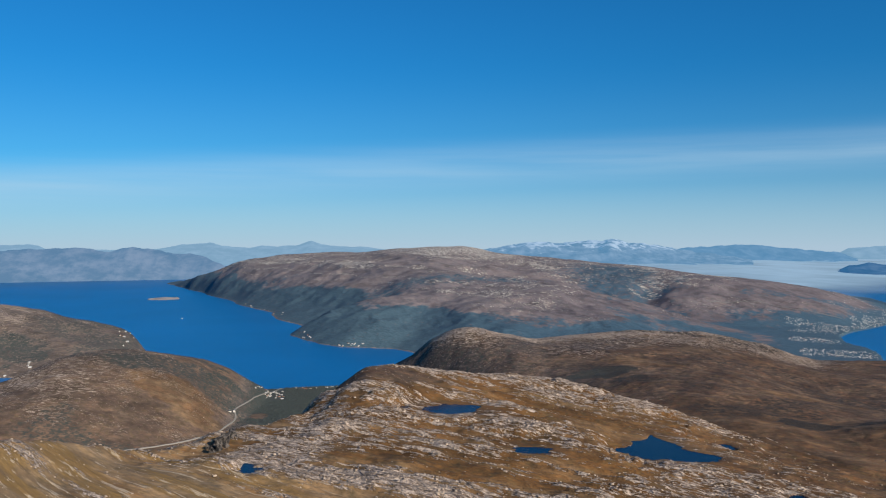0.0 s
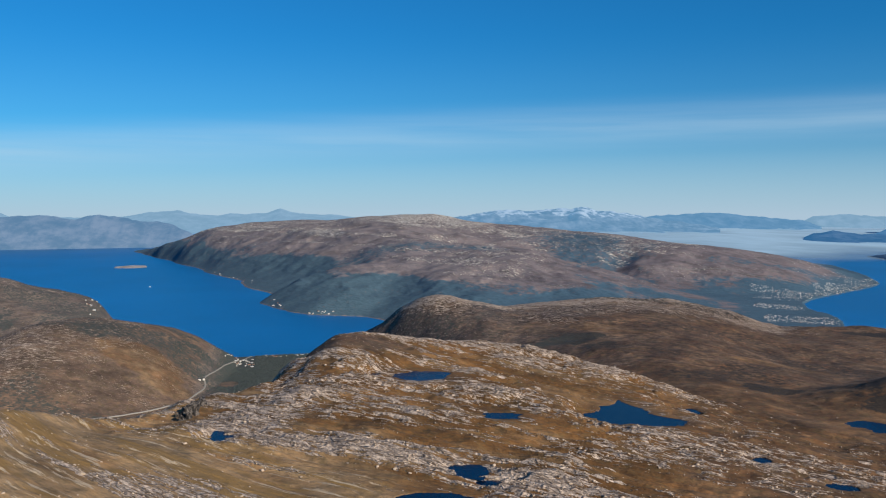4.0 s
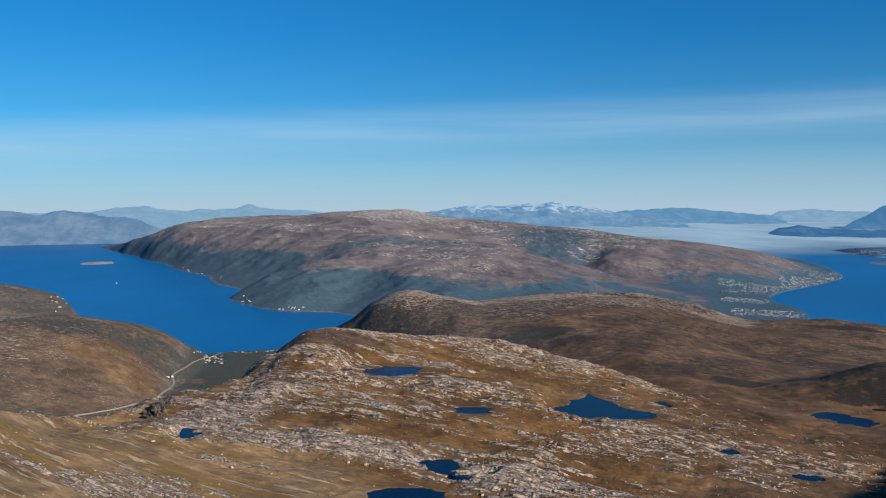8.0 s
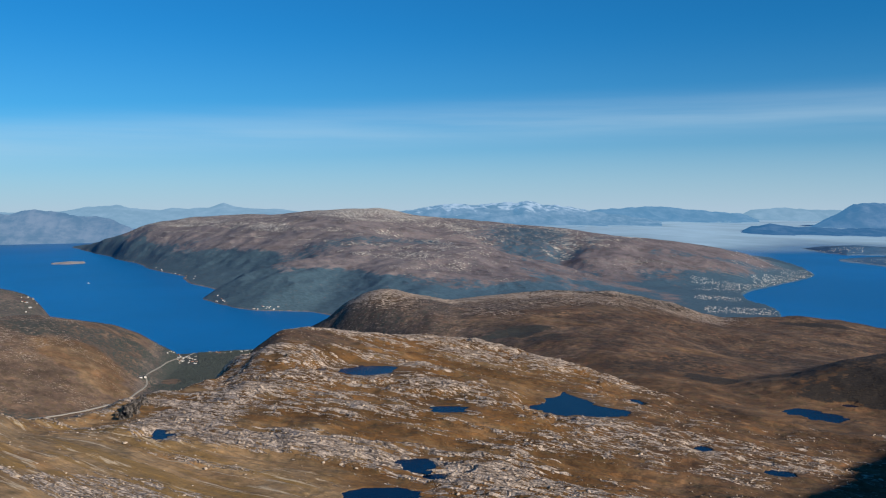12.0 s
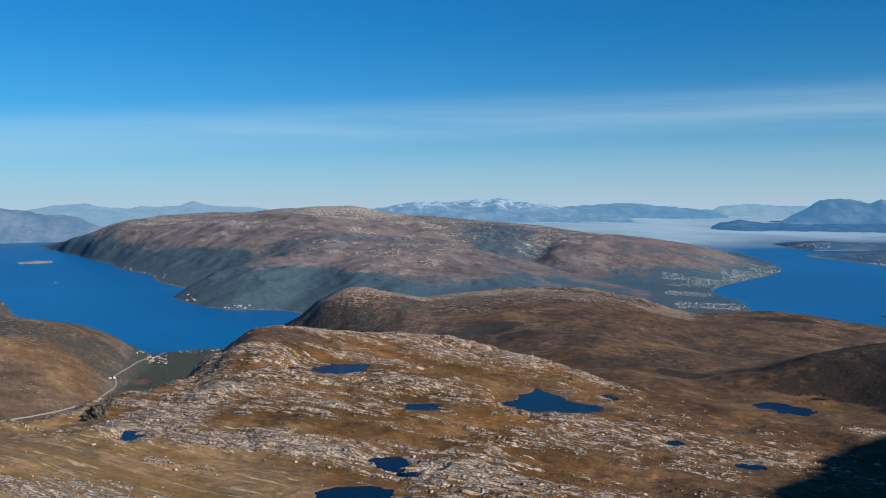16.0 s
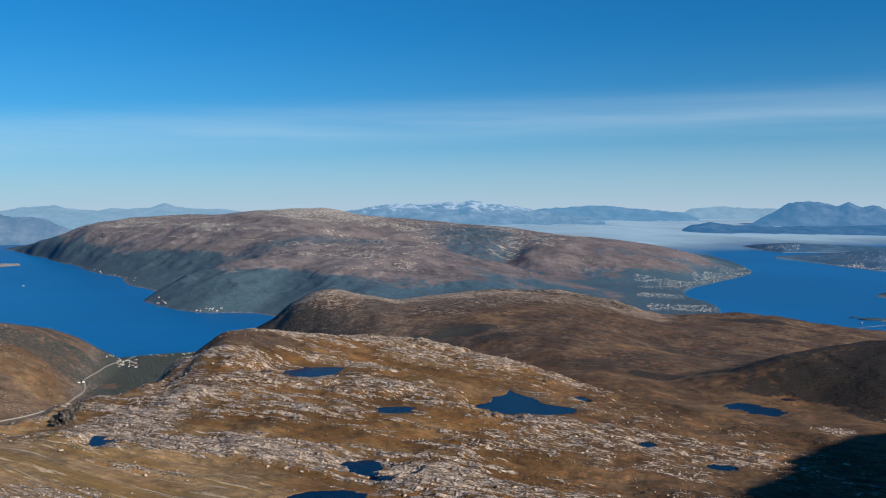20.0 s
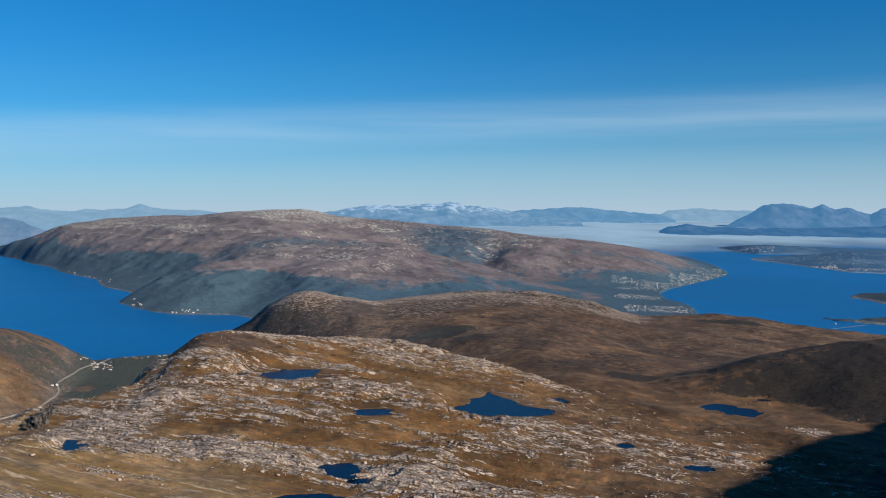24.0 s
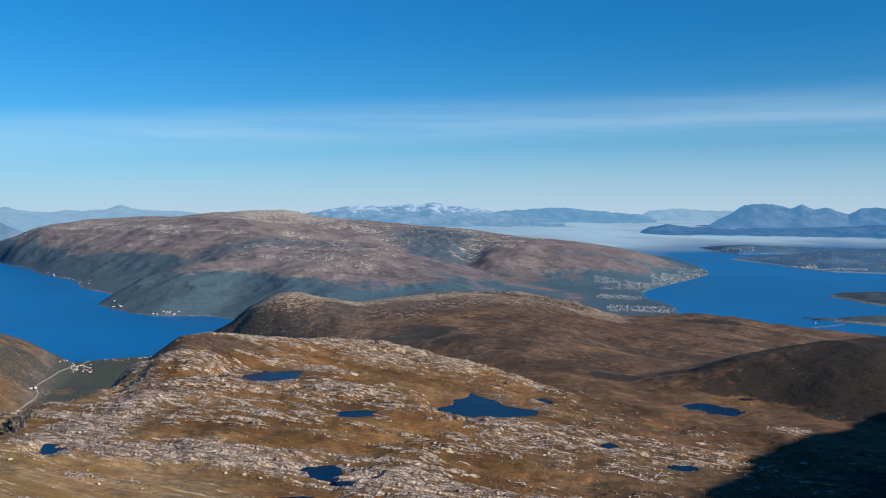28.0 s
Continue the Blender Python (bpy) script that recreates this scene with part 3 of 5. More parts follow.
    veg = mix_col(nt, map_range(nt, mottle, 0.46, 0.36, 0.0, 0.55), veg, mix_col(nt, 1.0, veg, (1.35, 1.25, 1.1), "MULTIPLY"))
    tufted = math_node(nt, "MULTIPLY", map_range(nt, tuft, 0.42, 0.66, 0.0, 0.48), math_node(nt, "MULTIPLY", map_range(nt, attribute(nt, "heath"), 0.0, 0.8, 1.0, 0.4), map_range(nt, attribute(nt, "dry"), 0.2, 1.0, 1.0, 0.5)))
    veg = mix_col(nt, tufted, veg, mix_col(nt, 0.6, veg, (0.015, 0.011, 0.006)))
    if banded:
        ochre = noise_node(nt, mapping(nt, turned, scale=(0.16, 1.0, 1.0), loc=(31, 7, 0)), 0.14, 4.0, 0.6)
        veg = mix_col(nt, math_node(nt, "MULTIPLY", map_range(nt, ochre, 0.48, 0.57, 0.0, 0.75), map_range(nt, attribute(nt, "dry"), 0.3, 0.9)), veg, (0.220, 0.128, 0.040))
        straw = noise_node(nt, mapping(nt, turned, scale=(0.05, 1.0, 1.0), loc=(3, 41, 0)), 0.7, 5.0, 0.65)
        veg = mix_col(nt, math_node(nt, "MULTIPLY", map_range(nt, straw, 0.57, 0.64, 0.0, 0.7), map_range(nt, attribute(nt, "dry"), 0.3, 0.9)), veg, (0.54, 0.425, 0.29))
    # rock
    stone = mix_col(nt, map_range(nt, fine, 0.40, 0.62), rock_lo, rock_hi)
    stone = mix_col(nt, map_range(nt, speck, 0.48, 0.62, 0.0, 0.6), stone, tuple(0.5 * c for c in rock_lo))
    stone = mix_col(nt, math_node(nt, "MULTIPLY", crack, 0.25), stone, tuple(0.45 * c for c in rock_lo))
    lively = math_node(nt, "MULTIPLY", map_range(nt, attribute(nt, "rock"), 0.0, 0.45, 1.3, 2.9), map_range(nt, attribute(nt, "dry"), 0.5, 1.0, 1.0, 0.6))
    shown = math_node(nt, "ADD", math_node(nt, "ADD", map_range(nt, attribute(nt, "heath"), 0.0, 0.8, 0.17, 0.0), math_node(nt, "MULTIPLY", attribute(nt, "rock"), 0.86 if banded else 0.64)), math_node(nt, "MULTIPLY", math_node(nt, "SUBTRACT", fine, 0.5), lively))
    shown = math_node(nt, "ADD", shown, math_node(nt, "MULTIPLY", math_node(nt, "SUBTRACT", speck, 0.5), 1.3))
    shown = map_range(nt, shown, *((0.57, 0.66) if banded else (0.51, 0.59)))
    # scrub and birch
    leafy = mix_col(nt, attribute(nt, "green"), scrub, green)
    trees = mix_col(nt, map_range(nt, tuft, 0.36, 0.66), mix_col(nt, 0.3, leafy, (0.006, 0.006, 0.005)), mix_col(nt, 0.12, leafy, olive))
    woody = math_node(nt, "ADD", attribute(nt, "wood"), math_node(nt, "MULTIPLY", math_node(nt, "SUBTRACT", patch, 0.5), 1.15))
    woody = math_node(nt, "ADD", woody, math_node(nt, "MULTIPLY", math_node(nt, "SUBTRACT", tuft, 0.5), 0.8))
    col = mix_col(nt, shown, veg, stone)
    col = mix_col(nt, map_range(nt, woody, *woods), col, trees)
    link(nt, col, b.inputs["Base Color"])
    b.inputs["Roughness"].default_value = 0.92
    high = math_node(nt, "ADD", math_node(nt, "ADD", fine, math_node(nt, "MULTIPLY", speck, 0.6)), math_node(nt, "MULTIPLY", math_node(nt, "MULTIPLY", crack, shown), -0.3))
    high = math_node(nt, "MULTIPLY", high, map_range(nt, shown, 0.0, 1.0, 0.4, 1.0))
    bumped(nt, b, high, 0.9, relief * grain)
    return m


def water_material(name, deep, rough, ripple, scale):
    m, nt, b = principled(name)
    co = nt.nodes.new("ShaderNodeTexCoord").outputs["Object"]
    patches = noise_node(nt, mapping(nt, co, scale=(0.5, 0.42, 1.0)), scale * 0.022, 5.0)
    col = mix_col(nt, map_range(nt, patches, 0.35, 0.7), deep, tuple(1.22 * v for v in deep))
    link(nt, col, b.inputs["Base Color"])
    b.inputs["Roughness"].default_value = rough
    b.inputs["IOR"].default_value = 1.33
    b.inputs["Specular IOR Level"].default_value = 0.5 if name == "sea_water" else 0.25
    bumped(nt, b, noise_node(nt, co, scale, 3.0), ripple, 0.3)
    return m


MOOR = land_material("moor", (0.318, 0.206, 0.106), (0.166, 0.079, 0.025), (0.228, 0.168, 0.122), (0.60, 0.465, 0.355), (0.036, 0.027, 0.022), (0.064, 0.074, 0.066), 1.0,
                     ((0.110, 0.062, 0.038), (0.160, 0.102, 0.063)), (0.115, 0.086, 0.038), 0.75, 0.17, (0.130, 0.104, 0.090), banded=True)
# blue of the haze over the fjord is mixed into these colours
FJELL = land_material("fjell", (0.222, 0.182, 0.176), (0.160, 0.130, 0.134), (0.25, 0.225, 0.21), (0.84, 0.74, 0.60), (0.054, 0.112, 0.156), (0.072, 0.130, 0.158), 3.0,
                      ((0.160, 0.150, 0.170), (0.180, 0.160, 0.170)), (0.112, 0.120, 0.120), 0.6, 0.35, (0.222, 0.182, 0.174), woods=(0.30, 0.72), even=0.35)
SEA = water_material("sea_water", (0.001, 0.110, 0.290), 0.36, 0.25, 0.4)
TARN = water_material("tarn_water", (0.001, 0.009, 0.028), 0.25, 0.2, 1.2)


def plain_land(name, lo, hi, scale):
    m, nt, b = principled(name)
    co = nt.nodes.new("ShaderNodeTexCoord").outputs["Object"]
    a = noise_node(nt, mapping(nt, co, scale=(1.0, 1.0, 2.5)), scale, 6.0, 0.62)
    link(nt, mix_col(nt, map_range(nt, a, 0.36, 0.66), lo, hi), b.inputs["Base Color"])
    b.inputs["Roughness"].default_value = 0.95
    bumped(nt, b, a, 0.6, 0.25 / scale)
    return m


def backdrop_land(name, air_glow, land, scale, snow=None):
    """Far ranges, a plain backdrop: dull land whose haze is a blue glow of its surface."""
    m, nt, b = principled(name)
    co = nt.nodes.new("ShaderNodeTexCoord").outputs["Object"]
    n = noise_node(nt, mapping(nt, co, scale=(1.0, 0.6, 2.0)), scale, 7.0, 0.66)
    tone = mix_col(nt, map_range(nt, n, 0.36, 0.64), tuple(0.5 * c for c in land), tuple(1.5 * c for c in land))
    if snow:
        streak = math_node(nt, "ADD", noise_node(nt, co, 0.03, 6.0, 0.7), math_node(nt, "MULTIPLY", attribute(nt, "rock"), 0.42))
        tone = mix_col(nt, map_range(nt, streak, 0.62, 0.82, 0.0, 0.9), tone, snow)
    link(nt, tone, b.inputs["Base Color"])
    # the haze before the range, put in as light that the land emits
    b.inputs["Emission Color"].default_value = (*air_glow, 1.0)
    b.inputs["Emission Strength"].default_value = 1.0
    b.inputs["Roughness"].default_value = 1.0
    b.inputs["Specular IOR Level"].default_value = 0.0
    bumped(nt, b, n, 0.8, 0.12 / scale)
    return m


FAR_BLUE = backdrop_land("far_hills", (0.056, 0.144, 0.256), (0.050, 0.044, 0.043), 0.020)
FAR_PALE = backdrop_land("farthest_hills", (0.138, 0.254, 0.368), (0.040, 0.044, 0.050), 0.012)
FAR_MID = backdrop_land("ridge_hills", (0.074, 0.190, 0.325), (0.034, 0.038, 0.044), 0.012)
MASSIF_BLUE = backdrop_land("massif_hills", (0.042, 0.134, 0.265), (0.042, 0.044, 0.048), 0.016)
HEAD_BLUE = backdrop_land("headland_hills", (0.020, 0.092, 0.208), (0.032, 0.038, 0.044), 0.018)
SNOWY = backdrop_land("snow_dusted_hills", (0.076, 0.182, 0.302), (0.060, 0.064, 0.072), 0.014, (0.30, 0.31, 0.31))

# ---- the land ----
az_cols = np.concatenate([np.arange(-30, 42.01, 0.065), np.arange(43, 329.5, 1.3)])
r_rows = np.concatenate([np.linspace(0.02, 120, 70)[:-1], 120 * np.exp(np.linspace(0, math.log(330 / 120), 420))[:-1], 330 * np.exp(np.linspace(0, math.log(1150 / 330), 290))])
ground = polar_grid("ground", az_cols, r_rows, ground_height, MOOR, closed=True)
tagged(ground, "autumn-brown moorland plateau and hills with bands of bare pale rock", "ground", kind="structure")

# azimuth, distance, height of the long mountain across the fjord
LONG = [(-18.5, 2150, -20), (-17.9, 2120, -2), (-17.4, 2090, 3.5), (-16.6, 1990, 13), (-16.1, 1900, 22), (-15.6, 1850, 28.5), (-15.1, 1830, 34), (-14.2, 1800, 44), (-13.8, 1785, 53), (-13.3, 1775, 60), (-12.6, 1750, 65.5),
        (-10.7, 1705, 71), (-7.6, 1665, 76.5), (-5.0, 1635, 80.5), (-3.1, 1605, 85.5), (-0.9, 1580, 90.0), (1.4, 1552, 92.2), (3.2, 1485, 82.8), (6.2, 1455, 75.0), (9.9, 1417, 67.0), (13.5, 1379, 61.7), (17.0, 1341, 53.7),
        (20.3, 1318, 45.2), (23.6, 1320, 32.8), (24.9, 1350, 24.7), (26.3, 1440, 11.5), (27.2, 1470, 5.0), (27.7, 1460, 2.6), (28.2, 1430, 1.6), (28.7, 1345, 1.2), (28.9, 1320, 0.6), (29.1, 1320, -3), (31, 1320, -14)]
LONG_FOOT = [(-18.5, 2120, -20), (-17.7, 2098, -0.5), (-16.65, 1885, 0), (-16.1, 1731, 0), (-14.6, 1592, 0), (-13.9, 1395, 0), (-12.0, 1319, 0), (-10.5, 1219, 0), (-9.1, 1156, 0), (-8.4, 1100, 0), (-5, 900, 1), (-1.7, 780, 1),
             (0.5, 900, 4), (4, 1090, 14), (8, 1130, 18), (13, 1110, 14), (17, 1060, 8), (19, 1040, 6), (21, 1060, 5), (25.0, 1090, 2.5), (26, 1122, 1.4), (27, 1178, 1.2), (28, 1238, 1.0), (28.8, 1300, 0.7), (29.1, 1310, -4), (31, 1310, -14)]
LOBE = [(-13, 960, -30), (-10.6, 965, -6), (-10.0, 975, 1.0), (-8.9, 988, 11.5), (-7.6, 998, 20.6), (-6.9, 1003, 26.5), (-5.0, 1017, 34.3), (-3.2, 1032, 37.1), (-0.9, 1049, 37.9), (1.4, 1066, 36.7),
        (3.6, 1083, 30.7), (5.8, 1100, 21.1), (9, 1110, 8), (12, 1120, -10), (31, 1120, -30)]
LOBE_FOOT = [(-13, 950, -30), (-10.1, 955, -0.5), (-9.1, 906, 0), (-6.9, 856, 0), (-1.7, 838, 0), (5, 830, 0), (12, 830, -10), (31, 900, -30)]
SHOULDER = [(-19, 1240, -30), (-6, 1240, 20), (-3, 1238, 52), (-0.2, 1232, 62.8), (2.0, 1205, 59.8), (4.7, 1172, 54.9), (7.8, 1135, 50.3), (8.7, 1124, 44.6), (10.2, 1106, 36.1), (12.4, 1079, 28.9), (14.6, 1052, 18.7), (16.9, 1023, 10.4), (20, 1000, 2), (31, 1000, -30)]
SHOULDER_FOOT = [(-19, 900, -30), (-6, 900, -10), (-1.7, 800, 1), (3, 720, 3), (12, 720, 4), (16, 820, 6), (20, 900, 2), (31, 900, -30)]


def long_height(az, r):
    x, y = r * np.sin(np.radians(az)), r * np.cos(np.radians(az))
    azw = az + 0.35 * fbm(x / 120, y / 120, 3, 5)
    rw = r + 14 * fbm(x / 70, y / 70, 3, 8)
    a = rise(azw, rw, LONG, LONG_FOOT, 0.22, 80.0, 1.35, fall=np.interp(az, [0, 3, 12, 16], [0.5, 0.02, 0.02, 0.012]))
    c = rise(azw, rw, SHOULDER, SHOULDER_FOOT, 0.30, 45.0, 1.1)
    b = rise(azw, rw, LOBE, LOBE_FOOT, 0.25, 60.0, 0.9)
    z = smooth_max(smooth_max(a, b, 3.0), c, 4.0)
    high = np.clip(z / 20, 0, 1) * (1 - 0.7 * smoothstep(az, 24, 26.5))
    z = z + high * (6.0 * fbm(x / 130, y / 130, 5, 101) + (4.8 * ridged((0.82 * x + 0.57 * y) / 70, (0.82 * y - 0.57 * x) / 95, 5, 111) + 1.3 * ridged((0.9 * x + 0.43 * y) / 20, (0.9 * y - 0.43 * x) / 46, 4, 115)) * smoothstep(column(LONG, az, 2) - z, -2, 14))
    z = z - 9 * np.exp(-((az - 13.4) / 1.1) ** 2 - ((r - 1190) / 45) ** 2)
    # the bay before the town
    near = np.interp(az, [24.75, 24.9, 25.1, 25.5, 26.0, 26.7, 27.0, 27.08, 27.2], [1031, 1000, 972, 958, 946, 911, 878, 830, 600])
    far = np.interp(az, [24.75, 24.9, 25.1, 25.5, 26.0, 27.0, 28.0, 28.75, 28.95, 29.1], [1031, 1042, 1066, 1094, 1119, 1175, 1237, 1300, 1345, 2600])
    ragged = 5 * fbm(x / 14, y / 14, 3, 15)
    inside = smoothstep(az, 24.7, 24.78) * smoothstep(r + ragged, near - 2, near + 3) * smoothstep(r + ragged, far + 3, far - 2)
    low = smoothstep(az, 21, 23) * smoothstep(az, 29, 28.8)
    z = np.where((low > 0.5) & (r > 760), np.maximum(z, 1.0 + 0.5 * fbm(x / 20, y / 20, 2, 16)), z)
    back = np.interp(az, [20, 24, 26.3, 27.0, 28.17, 28.75, 28.95], [1900, 1800, 1700, 1616, 1477, 1370, 1330])
    z = np.where(az > 20, z - 8 * smoothstep(r + ragged, back - 4, back + 4), z)
    z = np.where(inside > 0.5, -2.0, z * (1 - inside))
    rock = np.clip(0.02 + 0.26 * fbm(x / 80, y / 50, 5, 121) + 0.12 * ledges(x * 0.25, y * 0.25, 30.0, 6.0, 381, 3) + (0.34 - 0.18 * smoothstep(az, 3, 8) + 0.55 * np.exp(-((az - 0.8) / 2.4) ** 2)) * smoothstep(column(LONG, az, 2) - z, 24, 2) * smoothstep(z, 30, 56), 0, 0.85) * high * (1 - 0.6 * smoothstep(az, 17, 22))
    layer = ridged((0.9 * x + 0.43 * y) / 130, (z + 5 * fbm(x / 70, y / 70, 4, 162)) / 8, 3, 161) + 0.5 * fbm(x / 16, y / 16, 4, 163)
    rock = np.clip(rock + 0.42 * smoothstep(layer, 0.15, 0.8) * smoothstep(z, 26, 52) * (1 - 0.5 * smoothstep(az, 14, 20)), 0, 0.9)
    saddle = np.exp(-((r - 1125) / 55) ** 2) * smoothstep(az, -10, -7) * smoothstep(az, 9, 4)
    crag = smoothstep(np.hypot((az - 13.3) / 1.7, (r - 1225) / 50), 1.0, 0.5)
    scree = smoothstep(ridged((x + 0.4 * y) / 12, y / 60, 3, 131), 0.05, 0.5) + smoothstep(np.abs(r - 1190 + 12 * fbm(x / 20, y / 20, 3, 132)), 7, 2)
    rock = np.maximum(rock * (1 - 0.6 * crag), np.clip(0.95 * crag * scree, 0, 0.95))
    ragged = 9 * fbm((0.82 * x + 0.57 * y) / 70, (0.82 * y - 0.57 * x) / 70, 5, 141)
    # cliff under the crest: its half shade is painted in as darker wood tone
    cliff = smoothstep(az + 0.25 * ragged, 3, 11) * smoothstep(az, 19, 14) * smoothstep(r - column(SHOULDER, az, 1), 15, 60) * smoothstep(column(LONG, az, 1) - r, 10, 60)
    line = np.interp(az, [-16, -8, -2, 5, 14, 20, 24, 27, 30], [38, 34, 35, 34, 28, 19, 16, 14, 12])
    wood = np.maximum((0.85 - 0.1 * smoothstep(az, -8, -13)) * smoothstep(z + 1.5 * ragged * (1 - 0.5 * smoothstep(az, 17, 22)), line + 5, line - 8), 0.62 * cliff)
    wood = np.maximum(wood, 0.55 * smoothstep(fbm(x / 110, y / 60, 5, 151), 0.05, 0.4) * smoothstep(z, 66, 44))
    wood = np.maximum(wood * (1 - 0.7 * smoothstep(b - a, -2, 4) * smoothstep(z + 0.5 * ragged - np.interp(az, [-7, -2], [0, 5]), 25, 30)), 0.55 * saddle)
    wood = wood * (1 - smoothstep(az, 12, 15) * smoothstep(az, 22, 20) * np.clip(0.35 - 0.9 * fbm(x / 28, y / 45, 4, 171), 0, 0.9))
    strand = smoothstep(z, 0.9, 0.3)
    rock, wood = np.maximum(rock, 0.22 * strand * smoothstep(az, 27, 22)), wood * (1 - 0.7 * strand * smoothstep(az, 24, 20))
    # left slopes take the paler green tones, standing in for haze
    return z, rock, wood, np.zeros_like(z), 0.82 * smoothstep(az, 9, -5), smoothstep(az, 14, -6)


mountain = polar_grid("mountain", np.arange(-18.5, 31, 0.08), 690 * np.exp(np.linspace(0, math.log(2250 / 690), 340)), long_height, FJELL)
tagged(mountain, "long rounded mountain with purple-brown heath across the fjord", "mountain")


def range_height(crest, front, base, rough, seed):
    """Heights of a far range: a straight rise from its foot, broken by spurs and gullies."""
    def height(az, r):
        rc, zc = column(crest, az, 1), column(crest, az, 2)
        u = np.clip((r - (rc - front)) / front, 0, 1)
        x, y = r * np.sin(np.radians(az)), r * np.cos(np.radians(az))
        z = base + (zc - base) * np.sin(u * math.pi / 2) ** (1.1 if front < 400 else 2.6)
        z = z + rough * np.sin(u * math.pi) ** 0.7 * ridged(x / (5 * rough + 25), y / (8 * rough + 45), 5, seed) + 0.5 * rough * fbm(x / 38, y / 80, 4, seed + 9) * u
        z = z - 0.3 * np.maximum(r - rc, 0)
        return z, np.clip((z - 30) / 50, 0, 1) * smoothstep(ridged(x / 60, y / 60, 4, seed + 3), -0.3, 0.5), np.zeros_like(z)
    return height


def far_range(name, crest, front, base, rough, seed, material, label):
    crest_r = [c[1] for c in crest]
    az = np.arange(crest[0][0], crest[-1][0] + 0.01, 0.09)
    r = np.linspace(min(crest_r) - front, max(crest_r) + 60, 80)
    ob = polar_grid(name, az, r, range_height(crest, front, base, rough, seed), material)
    return tagged(ob, label, "mountain", "ranges on the horizon")


FAR_L = [(-34, 2390, 70), (-27.2, 2390, 72), (-25.7, 2390, 75.5), (-24.8, 2390, 75.2), (-23.9, 2390, 79.2), (-23.1, 2390, 83.3), (-22.3, 2390, 77.4), (-21.1, 2390, 71.3), (-20.7, 2390, 75.6), (-20.3, 2390, 79.9), (-19.3, 2390, 79.7), (-18.3, 2390, 73.6),
         (-17.8, 2390, 66.1), (-16.4, 2390, 59.9), (-15.4, 2390, 52.1), (-14.6, 2390, 38.3), (-13.9, 2390, 23.0), (-12.7, 2390, 5), (-11, 2390, -5)]
FAR_LL = [(-34, 4020, 70), (-27.2, 4020, 70), (-25.7, 4020, 75.3), (-25.1, 4020, 68.1), (-24.7, 4020, 53.8), (-20.9, 4020, 48), (-18.3, 4020, 51.3), (-17.6, 4020, 61), (-17.0, 4020, 70.8), (-16.1, 4020, 73.2), (-15.1, 4020, 80.6), (-14.4, 4020, 67.9), (-13.7, 4020, 57.6),
          (-12.6, 4020, 54.8), (-11.9, 4020, 64.9), (-10.9, 4020, 62.2), (-9.4, 4020, 69.7), (-8.7, 4020, 87.8), (-8.0, 4020, 69.6), (-6.9, 4020, 61.7), (-5.4, 4020, 59), (-3.9, 4020, 48.4), (-0.9, 4020, 30), (1.5, 4020, 20)]
SNOW = [(-1, 4180, 15), (0.6, 4180, 22.4), (3.2, 4180, 49.9), (5.1, 4180, 69.1), (6.2, 4180, 80.1), (7.5, 4180, 74.7), (8.8, 4180, 83.0), (10.2, 4180, 85.8), (11.1, 4180, 93.9), (12.0, 4180, 77.9),
        (13.5, 4180, 67.4), (14.9, 4180, 51.8), (16.3, 4180, 33.8), (18.7, 4180, 12), (19.8, 4180, -8)]
FAR_R = [(12, 4510, 20), (13.5, 4510, 29.6), (14.9, 4510, 47.2), (17.0, 4510, 56.3), (19.0, 4510, 68.1), (20.3, 4510, 60.2), (22.0, 4510, 47.0), (23.2, 4510, 39.5), (24.8, 4510, 29.6), (25.7, 4510, 3)]
FAR_RR = [(23.8, 4675, 5), (24.5, 4675, 18.8), (25.2, 4675, 48.7), (27.0, 4675, 60.9), (28.7, 4675, 52.5), (30.1, 4675, 50.0), (31.4, 4675, 30), (33, 4675, 10)]
MASSIF = [(28.0, 3630, -14.6), (29.1, 3630, 15.6), (30.1, 3630, 49.9), (30.7, 3630, 77.0), (31.4, 3630, 88.3), (32.7, 3630, 84.0), (33.7, 3630, 71.0), (34.3, 3630, 88.6), (35.0, 3630, 69.1),
          (35.9, 3630, 73.7), (36.9, 3630, 48.1), (37.5, 3630, 74.1), (38.9, 3630, 78.7), (46, 3630, 70)]
HEAD = [(24.5, 3025, -3), (24.75, 3025, 4), (25.2, 3025, 16.5), (26.3, 3025, 26.5), (27.7, 3025, 17.5), (29.7, 3025, 12.2), (31.4, 3025, 13), (33.7, 3025, 16), (36.3, 3025, 22), (38.9, 3025, 31.1), (46, 3025, 30)]
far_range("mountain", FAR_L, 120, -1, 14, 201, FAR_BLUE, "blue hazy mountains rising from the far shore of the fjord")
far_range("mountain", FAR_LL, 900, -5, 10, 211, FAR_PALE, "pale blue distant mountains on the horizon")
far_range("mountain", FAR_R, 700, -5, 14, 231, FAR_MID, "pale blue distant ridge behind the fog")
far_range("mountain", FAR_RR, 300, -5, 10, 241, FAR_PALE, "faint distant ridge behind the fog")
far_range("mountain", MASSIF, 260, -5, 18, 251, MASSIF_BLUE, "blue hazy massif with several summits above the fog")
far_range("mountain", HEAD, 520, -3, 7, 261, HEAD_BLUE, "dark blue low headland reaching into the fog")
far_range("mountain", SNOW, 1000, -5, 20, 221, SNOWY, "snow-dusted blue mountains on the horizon")

